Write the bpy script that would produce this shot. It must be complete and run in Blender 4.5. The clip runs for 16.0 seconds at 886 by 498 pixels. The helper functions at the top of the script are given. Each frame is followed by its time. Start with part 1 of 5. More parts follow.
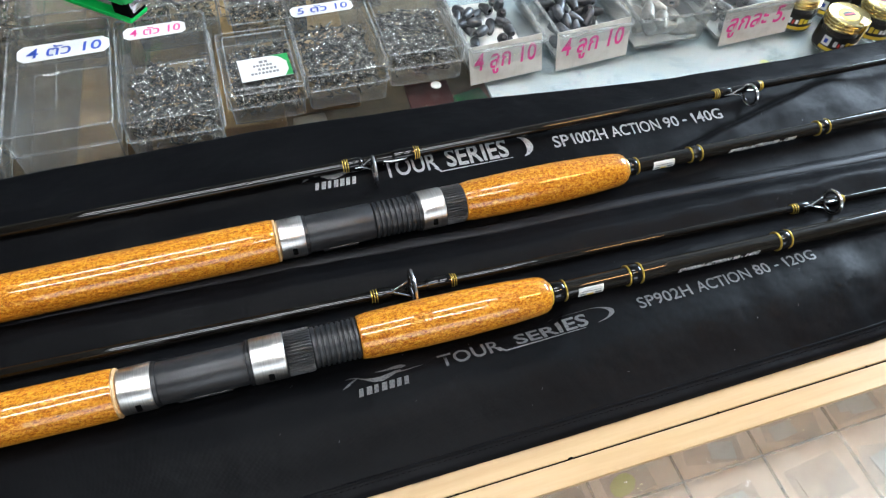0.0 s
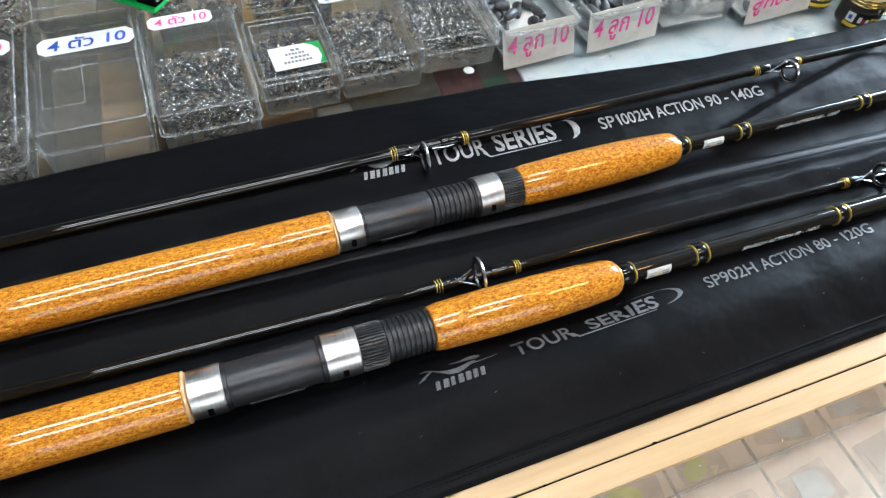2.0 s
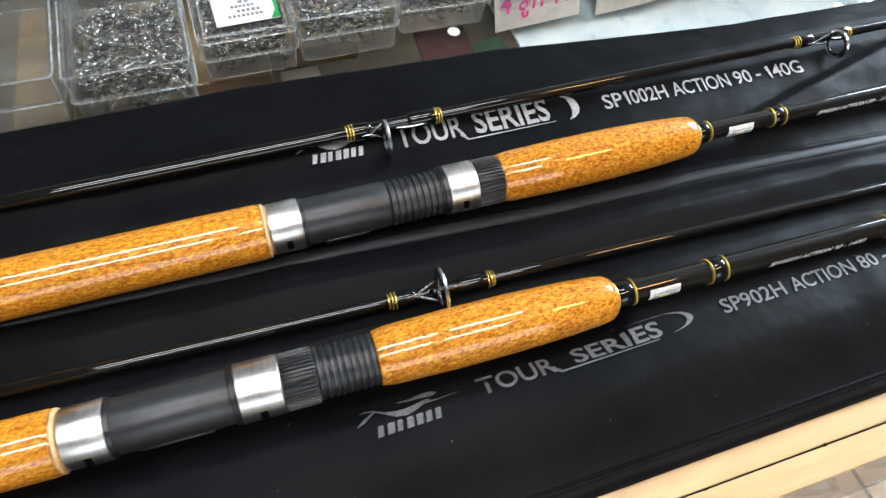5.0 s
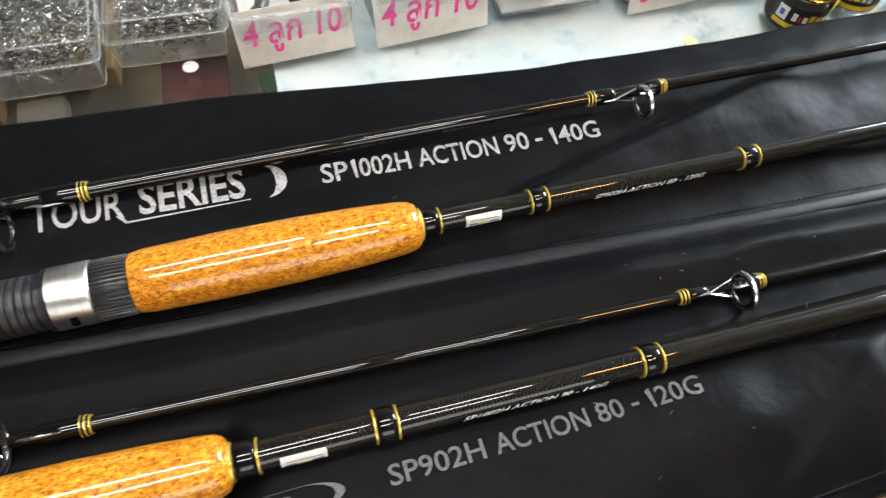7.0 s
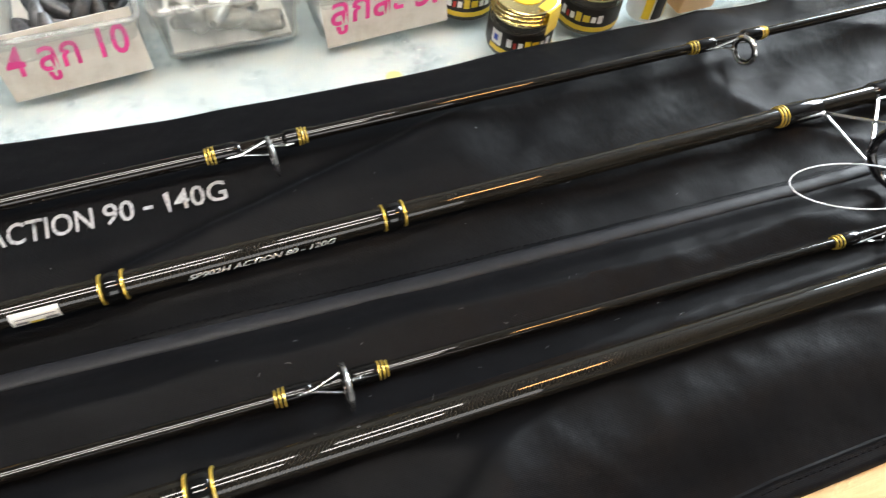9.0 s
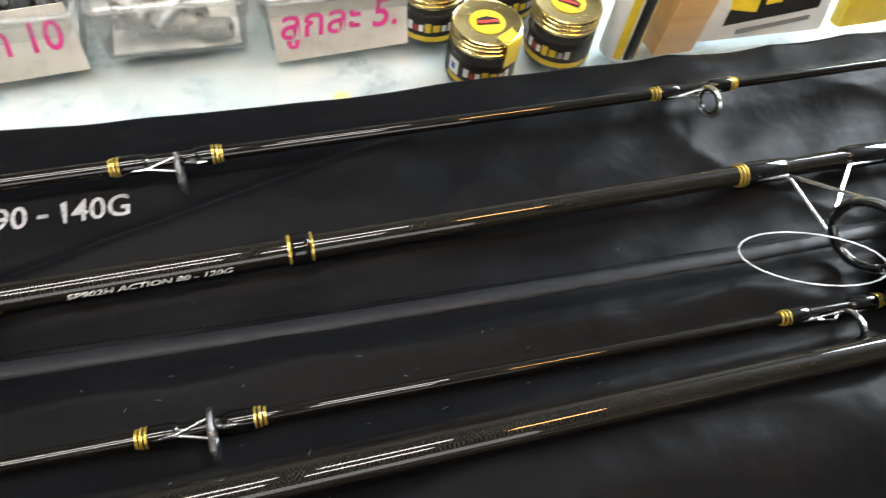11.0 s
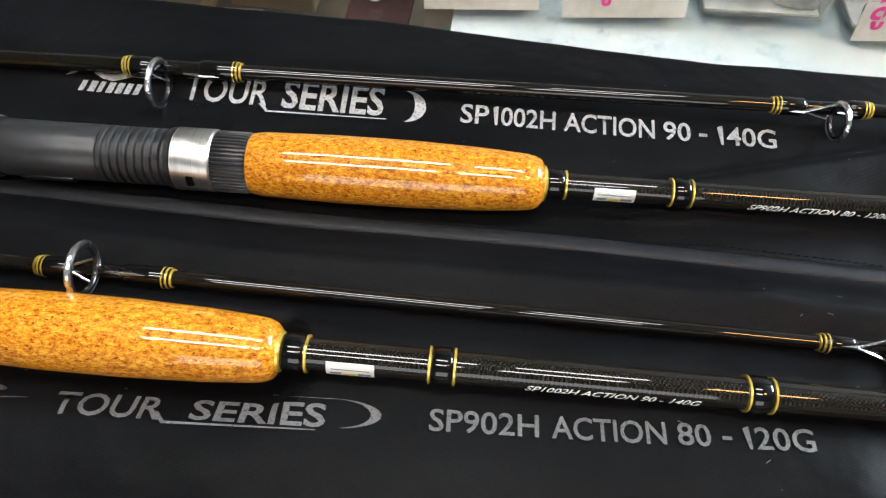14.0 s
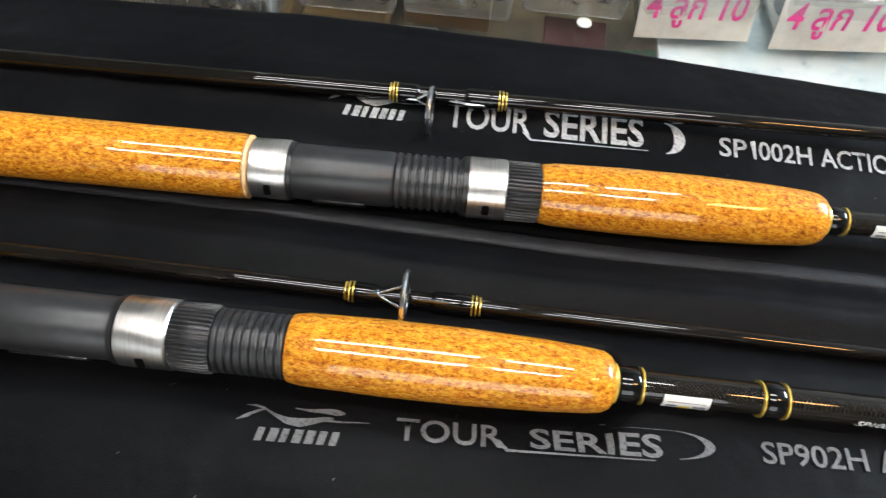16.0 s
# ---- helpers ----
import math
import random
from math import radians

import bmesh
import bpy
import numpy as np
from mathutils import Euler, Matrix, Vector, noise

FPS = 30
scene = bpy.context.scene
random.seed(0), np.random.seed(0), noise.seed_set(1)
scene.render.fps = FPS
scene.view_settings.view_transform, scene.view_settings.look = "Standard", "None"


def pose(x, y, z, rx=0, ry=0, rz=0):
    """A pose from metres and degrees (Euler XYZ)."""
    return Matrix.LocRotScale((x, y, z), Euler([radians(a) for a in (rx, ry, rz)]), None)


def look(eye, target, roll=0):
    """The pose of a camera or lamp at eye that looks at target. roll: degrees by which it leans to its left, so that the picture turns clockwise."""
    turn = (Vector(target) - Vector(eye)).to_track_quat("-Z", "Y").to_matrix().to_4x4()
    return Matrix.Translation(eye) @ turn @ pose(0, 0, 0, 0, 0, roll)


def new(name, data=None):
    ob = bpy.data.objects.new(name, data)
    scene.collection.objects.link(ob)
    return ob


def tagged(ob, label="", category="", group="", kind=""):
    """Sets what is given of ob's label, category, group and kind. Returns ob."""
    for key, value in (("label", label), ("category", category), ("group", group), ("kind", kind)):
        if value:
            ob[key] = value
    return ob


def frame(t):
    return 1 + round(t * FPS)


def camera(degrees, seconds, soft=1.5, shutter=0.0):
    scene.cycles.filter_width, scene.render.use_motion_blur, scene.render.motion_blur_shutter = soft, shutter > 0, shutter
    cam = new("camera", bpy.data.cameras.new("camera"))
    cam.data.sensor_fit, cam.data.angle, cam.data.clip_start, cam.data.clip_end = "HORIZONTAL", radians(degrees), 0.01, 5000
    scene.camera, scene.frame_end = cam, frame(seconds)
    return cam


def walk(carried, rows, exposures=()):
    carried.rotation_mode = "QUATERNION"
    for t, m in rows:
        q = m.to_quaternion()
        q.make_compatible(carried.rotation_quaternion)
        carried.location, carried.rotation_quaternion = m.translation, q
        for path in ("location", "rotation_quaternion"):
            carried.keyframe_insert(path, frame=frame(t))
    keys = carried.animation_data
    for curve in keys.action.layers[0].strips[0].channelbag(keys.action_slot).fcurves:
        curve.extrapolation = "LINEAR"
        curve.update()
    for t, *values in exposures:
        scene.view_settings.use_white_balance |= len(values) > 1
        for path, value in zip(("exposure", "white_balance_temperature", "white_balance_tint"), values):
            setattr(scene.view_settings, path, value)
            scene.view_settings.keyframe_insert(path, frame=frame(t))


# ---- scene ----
cam = camera(64.7, 16.0, soft=1.2, shutter=0.3)
PATH = [
    (0, (0.04851, 0.05839, 0.36502), (0.23923, 0.62391, -0.43736), 5.310),
    (0.5, (0.03998, 0.06207, 0.36278), (0.25341, 0.63441, -0.42897), 6.225),
    (1, (0.03046, 0.07097, 0.35879), (0.23875, 0.64176, -0.43545), 5.746),
    (1.5, (0.01563, 0.07550, 0.35345), (0.24257, 0.62882, -0.44801), 6.743),
    (2, (-0.00456, 0.07717, 0.34714), (0.22655, 0.62713, -0.45544), 6.539),
    (2.5, (-0.02378, 0.08586, 0.34075), (0.21181, 0.63231, -0.46291), 6.853),
    (3, (-0.03185, 0.09377, 0.33648), (0.21906, 0.64234, -0.46110), 7.797),
    (3.2, (-0.03433, 0.09619, 0.33377), (0.21598, 0.64268, -0.46542), 7.929),
    (3.62, (-0.03144, 0.10141, 0.32823), (0.22235, 0.64281, -0.47331), 8.541),
    (4.04, (-0.02023, 0.10714, 0.32000), (0.22513, 0.63586, -0.49257), 8.741),
    (4.46, (0.00050, 0.11495, 0.31053), (0.22969, 0.63015, -0.51534), 8.524),
    (4.88, (0.03195, 0.12643, 0.30129), (0.24143, 0.63422, -0.53433), 7.889),
    (5.3, (0.07531, 0.14313, 0.29375), (0.26485, 0.65722, -0.54279), 6.833),
    (5.5, (0.09823, 0.15021, 0.28977), (0.27947, 0.66836, -0.54609), 6.406),
    (6, (0.15226, 0.16961, 0.28408), (0.31883, 0.68868, -0.55427), 5.666),
    (6.5, (0.19990, 0.17964, 0.27752), (0.36245, 0.67612, -0.57517), 6.033),
    (7, (0.23358, 0.18833, 0.27046), (0.40356, 0.67701, -0.58529), 7.386),
    (7.5, (0.27746, 0.19275, 0.26494), (0.43873, 0.69099, -0.58696), 5.144),
    (8, (0.32006, 0.19201, 0.25904), (0.50084, 0.70557, -0.57975), 6.893),
    (8.5, (0.35992, 0.19251, 0.25786), (0.54499, 0.69083, -0.58915), 7.030),
    (9, (0.40234, 0.19833, 0.24757), (0.61268, 0.69880, -0.59224), 7.136),
    (9.5, (0.44050, 0.20588, 0.24644), (0.68361, 0.69558, -0.59088), 8.762),
    (9.7, (0.45710, 0.20747, 0.24511), (0.70702, 0.70247, -0.58707), 8.396),
    (10.12, (0.47547, 0.21134, 0.24526), (0.73311, 0.70764, -0.58378), 9.307),
    (10.54, (0.47140, 0.21169, 0.24247), (0.70920, 0.71936, -0.58561), 9.940),
    (10.96, (0.45079, 0.20842, 0.23876), (0.64843, 0.73174, -0.59014), 10.072),
    (11.38, (0.41954, 0.20144, 0.23614), (0.56456, 0.73835, -0.59494), 9.479),
    (11.8, (0.38354, 0.19066, 0.23663), (0.47252, 0.73492, -0.59755), 7.935),
    (12, (0.36334, 0.18799, 0.23656), (0.41641, 0.73669, -0.59777), 6.627),
    (12.5, (0.33015, 0.17610, 0.23959), (0.34533, 0.71951, -0.59974), 4.836),
    (13, (0.29944, 0.17503, 0.23923), (0.27792, 0.71453, -0.60248), 2.949),
    (13.5, (0.27343, 0.17348, 0.23532), (0.22857, 0.70910, -0.60794), 2.609),
    (14, (0.25599, 0.16956, 0.23727), (0.20183, 0.70312, -0.60675), 2.000),
    (14.5, (0.23394, 0.16725, 0.23848), (0.17997, 0.69750, -0.60764), 2.270),
    (15, (0.19572, 0.16209, 0.23917), (0.16473, 0.69697, -0.60519), 3.784),
    (15.5, (0.16261, 0.16050, 0.24413), (0.13728, 0.68929, -0.60425), 3.663),
    (16, (0.13004, 0.15945, 0.24625), (0.09308, 0.69465, -0.59767), 4.797),
]
EXPOSURES = [(0, -0.17, 6200, 9), (3.2, -0.12, 6150, 9), (6, 0.06, 6700, 10), (9.7, 0.17, 7250, 12), (16, 0.12, 6750, 9)]
walk(cam, [(t, look(eye, target, roll)) for t, eye, target, roll in PATH], EXPOSURES)

# ---- world and lights ----
world = bpy.data.worlds.new("shop_world")
scene.world = world
world.use_nodes = True
sky = world.node_tree.nodes.new("ShaderNodeTexSky")
sky.sky_type = "NISHITA"
sky.sun_disc = False
sky.sun_elevation, sky.sun_rotation = radians(40), radians(70)
world.node_tree.links.new(sky.outputs[0], world.node_tree.nodes["Background"].inputs[0])
world.node_tree.nodes["Background"].inputs[1].default_value = 0.1

TUBE_GLOW = 26.0
CEILING_Z, FLOOR_Z = 1.95, -0.95

window_light = new("window_daylight", bpy.data.lights.new("window_daylight", "AREA"))
window_light.data.shape = "RECTANGLE"
window_light.data.size, window_light.data.size_y = 1.4, 0.9
window_light.data.energy, window_light.data.color = 205, (0.72, 0.86, 1.0)
window_light.matrix_world = look((2.96, 1.45, 1.36), (0.4, 0.35, 0.0))

shopfront_light = new("shopfront_daylight", bpy.data.lights.new("shopfront_daylight", "AREA"))
shopfront_light.data.shape = "RECTANGLE"
shopfront_light.data.size, shopfront_light.data.size_y = 2.2, 1.3
shopfront_light.data.energy, shopfront_light.data.color = 28, (0.93, 0.97, 1.0)
shopfront_light.matrix_world = look((0.5, -2.58, 0.85), (0.4, 0.4, 0.0))

GLASS_Z = -0.025          # top of the counter glass
SLOPE = 0.0615            # the counter runs slightly askew to x


# ---- materials ----
def mat(name, color=(0.5, 0.5, 0.5), rough=0.5, metal=0.0, coat=0.0, coat_rough=0.05, ior=1.5):
    m = bpy.data.materials.new(name)
    m.use_nodes = True
    b = m.node_tree.nodes["Principled BSDF"]
    b.inputs["Base Color"].default_value = (*color, 1)
    b.inputs["Roughness"].default_value = rough
    b.inputs["Metallic"].default_value = metal
    b.inputs["Coat Weight"].default_value = coat
    b.inputs["Coat Roughness"].default_value = coat_rough
    b.inputs["IOR"].default_value = ior
    return m


def node(m, kind, **sets):
    n = m.node_tree.nodes.new(kind)
    for k, v in sets.items():
        n.inputs[k.replace("_", " ")].default_value = v
    return n


def link(m, a, b):
    m.node_tree.links.new(a, b)


def bsdf(m):
    return m.node_tree.nodes["Principled BSDF"]


def coords(m, scale=(1, 1, 1), space="Object"):
    tc = node(m, "ShaderNodeTexCoord")
    mp = node(m, "ShaderNodeMapping")
    mp.inputs["Scale"].default_value = scale
    link(m, tc.outputs[space], mp.inputs[0])
    return mp.outputs[0]


def ramp(m, fac, stops):
    r = node(m, "ShaderNodeValToRGB")
    el = r.color_ramp.elements
    while len(el) < len(stops):
        el.new(0.5)
    for e, (p, c) in zip(el, stops):
        e.position, e.color = p, (*c, 1)
    link(m, fac, r.inputs[0])
    return r.outputs[0]


def noise_tex(m, vec, scale, detail=4, rough=0.6):
    n = node(m, "ShaderNodeTexNoise", Scale=scale, Detail=detail, Roughness=rough)
    link(m, vec, n.inputs["Vector"])
    return n.outputs["Fac"]


def bump(m, height, strength=0.3, dist=0.001, under=None):
    b = node(m, "ShaderNodeBump", Strength=strength, Distance=dist)
    link(m, height, b.inputs["Height"])
    if under is not None:
        link(m, under, b.inputs["Normal"])
    return b.outputs[0]


def mixrgb(m, fac, a, b, mode="MIX"):
    n = m.node_tree.nodes.new("ShaderNodeMix")
    n.data_type, n.blend_type = "RGBA", mode
    for sock, v in ((n.inputs[0], fac), (n.inputs[6], a), (n.inputs[7], b)):
        if isinstance(v, (int, float)):
            sock.default_value = v
        elif isinstance(v, tuple):
            sock.default_value = (*v, 1)
        else:
            link(m, v, sock)
    return n.outputs[2]


def vary(m, stops, scale, rough_range=None, detail=5, space="Object", stretch=(1, 1, 1), bump_amount=0.0, bump_dist=0.0005):
    """Two-scale colour variation, optional roughness range and relief."""
    vec = coords(m, stretch, space)
    f = noise_tex(m, vec, scale, detail)
    link(m, ramp(m, f, stops), bsdf(m).inputs["Base Color"])
    if rough_range:
        g = noise_tex(m, vec, scale * 3.1, 3)
        r = node(m, "ShaderNodeMapRange")
        r.inputs["To Min"].default_value, r.inputs["To Max"].default_value = rough_range
        link(m, g, r.inputs[0])
        link(m, r.outputs[0], bsdf(m).inputs["Roughness"])
    if bump_amount:
        h = noise_tex(m, vec, scale * 5, 3)
        link(m, bump(m, h, bump_amount, bump_dist), bsdf(m).inputs["Normal"])
    return m


def nylon_material():
    m = mat("black_nylon", (0.012, 0.0125, 0.015), 0.5)
    vec = coords(m)
    f = noise_tex(m, vec, 14, 4)
    link(m, ramp(m, f, [(0.3, (0.0031, 0.0033, 0.0040)), (0.7, (0.0057, 0.0060, 0.0069))]), bsdf(m).inputs["Base Color"])
    r = node(m, "ShaderNodeMapRange")
    r.inputs["To Min"].default_value, r.inputs["To Max"].default_value = 0.32, 0.46
    link(m, noise_tex(m, vec, 30, 3), r.inputs[0])
    link(m, r.outputs[0], bsdf(m).inputs["Roughness"])
    wx = node(m, "ShaderNodeTexWave", Scale=520.0, Distortion=0.4)
    wy = node(m, "ShaderNodeTexWave", Scale=520.0, Distortion=0.4)
    wy.bands_direction = "Y"
    link(m, vec, wx.inputs["Vector"])
    link(m, vec, wy.inputs["Vector"])
    mul = m.node_tree.nodes.new("ShaderNodeMath")
    mul.operation = "MULTIPLY"
    link(m, wx.outputs["Fac"], mul.inputs[0])
    link(m, wy.outputs["Fac"], mul.inputs[1])
    low = bump(m, noise_tex(m, vec, 26, 3, 0.5), 0.55, 0.004)
    link(m, bump(m, mul.outputs[0], 0.24, 0.0002, low), bsdf(m).inputs["Normal"])
    bsdf(m).inputs["Specular IOR Level"].default_value = 0.05
    bsdf(m).inputs["Sheen Weight"].default_value = 0.034
    bsdf(m).inputs["Sheen Roughness"].default_value = 0.3
    bsdf(m).inputs["Sheen Tint"].default_value = (0.75, 0.87, 1.0, 1)
    return m


def cork_material():
    m = mat("burl_cork", (0.5, 0.24, 0.06), 0.35, coat=1.0, coat_rough=0.03)
    vec = coords(m, (0.62, 1, 1))
    f = noise_tex(m, vec, 640, 6, 0.84)
    base = ramp(m, f, [(0.37, (0.18, 0.040, 0.003)), (0.455, (0.52, 0.155, 0.008)), (0.53, (0.70, 0.290, 0.020)), (0.64, (0.86, 0.50, 0.070))])
    v = node(m, "ShaderNodeTexVoronoi", Scale=430.0)
    link(m, vec, v.inputs["Vector"])
    g = noise_tex(m, vec, 820, 3, 0.65)
    spots = ramp(m, g, [(0.31, (0, 0, 0)), (0.37, (1, 1, 1))])
    base = mixrgb(m, spots, (0.11, 0.028, 0.004), base)
    flecks = ramp(m, v.outputs["Distance"], [(0.06, (0.25, 0.25, 0.25)), (0.2, (1, 1, 1))])
    base = mixrgb(m, 0.45, base, flecks, "MULTIPLY")
    big = ramp(m, noise_tex(m, vec, 38, 3), [(0.3, (0.80, 0.74, 0.68)), (0.7, (1.0, 1.0, 1.0))])
    base = mixrgb(m, 0.5, base, big, "MULTIPLY")
    link(m, base, bsdf(m).inputs["Base Color"])
    bsdf(m).inputs["Specular IOR Level"].default_value = 0.15
    return m


def carbon_material(weave):
    m = mat("carbon_blank" if weave else "plain_blank", (0.012, 0.010, 0.008), 0.3, coat=1.0, coat_rough=0.02)
    vec = coords(m)
    tint = ramp(m, noise_tex(m, vec, 60, 3), [(0.3, (0.0040, 0.0034, 0.0027)), (0.7, (0.0085, 0.0068, 0.0050))])
    if weave:
        c = node(m, "ShaderNodeTexChecker", Scale=1250.0)
        link(m, vec, c.inputs["Vector"])
        tint = mixrgb(m, c.outputs["Fac"], tint, (0.016, 0.014, 0.0105))
    link(m, tint, bsdf(m).inputs["Base Color"])
    bsdf(m).inputs["Specular IOR Level"].default_value = 0.02
    return m


def brushed_material():
    m = mat("brushed_steel", (0.62, 0.60, 0.57), 0.36, 1.0)
    vec = coords(m, (40, 1, 1))
    link(m, ramp(m, noise_tex(m, vec, 60, 3), [(0.3, (0.58, 0.56, 0.53)), (0.7, (0.80, 0.78, 0.75))]), bsdf(m).inputs["Base Color"])
    bsdf(m).inputs["Anisotropic"].default_value = 0.5
    link(m, bump(m, noise_tex(m, vec, 200, 2), 0.06, 0.0002), bsdf(m).inputs["Normal"])
    return m


def clear_material(name, tint=(0.93, 0.94, 0.93), haze=0.06, rough=0.04, ior=1.49):
    """Clear plastic or glass sheet: see-through, with a gloss that grows towards grazing."""
    m = bpy.data.materials.new(name)
    m.use_nodes = True
    nt = m.node_tree
    nt.nodes.remove(bsdf(m))
    tr = node(m, "ShaderNodeBsdfTransparent")
    tr.inputs[0].default_value = (*tint, 1)
    gl = node(m, "ShaderNodeBsdfGlossy", Roughness=rough)
    di = node(m, "ShaderNodeBsdfDiffuse")
    di.inputs[0].default_value = (0.75, 0.76, 0.75, 1)
    lw = node(m, "ShaderNodeLayerWeight", Blend=0.5)
    pw = m.node_tree.nodes.new("ShaderNodeMath")
    pw.operation = "POWER"
    pw.inputs[1].default_value = 4.0
    link(m, lw.outputs["Facing"], pw.inputs[0])
    fr = node(m, "ShaderNodeMapRange")
    fr.inputs["To Min"].default_value, fr.inputs["To Max"].default_value = ((ior - 1) / (ior + 1)) ** 2, 0.75
    link(m, pw.outputs[0], fr.inputs[0])
    scr = noise_tex(m, coords(m), 90, 4)
    hz = node(m, "ShaderNodeMapRange")
    hz.inputs["From Min"].default_value, hz.inputs["From Max"].default_value = 0.35, 0.75
    hz.inputs["To Min"].default_value, hz.inputs["To Max"].default_value = haze * 0.5, haze * 1.6
    link(m, scr, hz.inputs[0])
    a, b = node(m, "ShaderNodeMixShader"), node(m, "ShaderNodeMixShader")
    link(m, hz.outputs[0], a.inputs[0])
    link(m, tr.outputs[0], a.inputs[1])
    link(m, di.outputs[0], a.inputs[2])
    link(m, fr.outputs[0], b.inputs[0])
    link(m, a.outputs[0], b.inputs[1])
    link(m, gl.outputs[0], b.inputs[2])
    link(m, b.outputs[0], nt.nodes["Material Output"].inputs[0])
    return m


def wood_material(name, light, dark):
    m = mat(name, light, 0.38)
    vec = coords(m, (1, 14, 14))
    f = noise_tex(m, vec, 7, 6, 0.65)
    link(m, ramp(m, f, [(0.3, dark), (0.65, light)]), bsdf(m).inputs["Base Color"])
    link(m, bump(m, noise_tex(m, vec, 60, 3), 0.15, 0.0004), bsdf(m).inputs["Normal"])
    return m


def frosted_sheet_material():
    """Pale blue protective sheet, scuffed and speckled, under the glass."""
    m = mat("pale_blue_sheet", (0.7, 0.8, 0.86), 0.25)
    vec = coords(m)
    f = noise_tex(m, vec, 40, 6, 0.75)
    c = ramp(m, f, [(0.32, (0.40, 0.51, 0.59)), (0.47, (0.72, 0.81, 0.86)), (0.64, (0.84, 0.88, 0.895))])
    g = noise_tex(m, vec, 420, 2)
    sp = ramp(m, g, [(0.62, (0, 0, 0)), (0.70, (1, 1, 1))])
    link(m, mixrgb(m, sp, c, (0.93, 0.95, 0.95)), bsdf(m).inputs["Base Color"])
    link(m, bump(m, f, 0.4, 0.002), bsdf(m).inputs["Normal"])
    return m


def glow_material(name, color, strength):
    m = bpy.data.materials.new(name)
    m.use_nodes = True
    m.node_tree.nodes.remove(bsdf(m))
    e = node(m, "ShaderNodeEmission", Strength=strength)
    e.inputs[0].default_value = (*color, 1)
    link(m, e.outputs[0], m.node_tree.nodes["Material Output"].inputs[0])
    return m


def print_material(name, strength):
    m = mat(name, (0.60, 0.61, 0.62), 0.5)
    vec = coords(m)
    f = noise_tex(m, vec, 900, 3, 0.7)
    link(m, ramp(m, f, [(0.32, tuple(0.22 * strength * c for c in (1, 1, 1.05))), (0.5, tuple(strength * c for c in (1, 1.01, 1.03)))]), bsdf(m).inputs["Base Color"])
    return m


NYLON = nylon_material()
TAG_RED, TAG_WHITE = mat("matt_red_print", (0.70, 0.020, 0.015), 0.8), mat("matt_white_print", (0.62, 0.62, 0.62), 0.8)
for m_ in (TAG_RED, TAG_WHITE):
    bsdf(m_).inputs["Specular IOR Level"].default_value = 0.05
CARD_BLACK = mat("matt_black_card", (0.006, 0.006, 0.007), 0.75)
bsdf(CARD_BLACK).inputs["Specular IOR Level"].default_value = 0.05
CORK = cork_material()
CARBON, BLANK = carbon_material(True), carbon_material(False)
STEEL = brushed_material()
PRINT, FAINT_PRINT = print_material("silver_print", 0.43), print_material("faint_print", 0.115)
CREAM = vary(mat("cork_rim", rough=0.5), [(0.3, (0.50, 0.27, 0.10)), (0.7, (0.70, 0.46, 0.24))], 300)
SEAT = vary(mat("dark_grey_plastic", rough=0.35), [(0.3, (0.017, 0.0175, 0.0185)), (0.7, (0.028, 0.029, 0.031))], 200, (0.30, 0.42))
SEAT_BLACK = vary(mat("black_plastic", rough=0.35), [(0.3, (0.010, 0.010, 0.011)), (0.7, (0.016, 0.016, 0.017))], 200, (0.28, 0.4))
THREAD = mat("black_thread_wrap", (0.003, 0.003, 0.003), 0.4, coat=1.0, coat_rough=0.02)
bsdf(THREAD).inputs["Specular IOR Level"].default_value = 0.02
GOLD = vary(mat("gold_thread", rough=0.34, metal=0.65, coat=1.0), [(0.3, (0.70, 0.44, 0.05)), (0.7, (0.95, 0.68, 0.14))], 900)
CHROME = mat("chrome_frame", (0.80, 0.80, 0.80), 0.24, 1.0)
RING_BLACK = mat("black_ceramic_ring", (0.008, 0.008, 0.009), 0.15, coat=0.8)
PAPER = vary(mat("white_paper", rough=0.6), [(0.3, (0.74, 0.74, 0.70)), (0.7, (0.84, 0.84, 0.81))], 60, bump_amount=0.1)
OLD_PAPER = vary(mat("grubby_card", rough=0.6), [(0.25, (0.50, 0.47, 0.40)), (0.5, (0.68, 0.66, 0.60)), (0.75, (0.78, 0.76, 0.70))], 45, bump_amount=0.1)
PINK_INK = mat("pink_marker", (0.80, 0.06, 0.30), 0.5)
BLUE_INK = mat("blue_marker", (0.03, 0.08, 0.45), 0.5)
GREY_INK = mat("grey_ink", (0.20, 0.20, 0.21), 0.6)
WHITE_INK = mat("white_ink", (0.88, 0.88, 0.87), 0.45)
YELLOW = vary(mat("yellow_print", rough=0.4), [(0.3, (0.66, 0.45, 0.02)), (0.7, (0.80, 0.58, 0.05))], 80)
GREEN = vary(mat("green_plastic", rough=0.25), [(0.3, (0.008, 0.36, 0.06)), (0.7, (0.015, 0.44, 0.08))], 60)
GREEN_PRINT = mat("green_print", (0.02, 0.30, 0.07), 0.5)
RED_PRINT = mat("red_print", (0.62, 0.04, 0.03), 0.5)
LABEL_BLACK = vary(mat("black_print", rough=0.4), [(0.3, (0.010, 0.010, 0.009)), (0.7, (0.020, 0.018, 0.015))], 100)
CLEAR = clear_material("clear_plastic", (0.975, 0.972, 0.955), 0.034)
CLEAR_BASE = clear_material("scuffed_clear_plastic", (0.970, 0.968, 0.952), 0.10)
CLEAR_TRAY = clear_material("milky_plastic", (0.95, 0.955, 0.95), 0.13, 0.12)
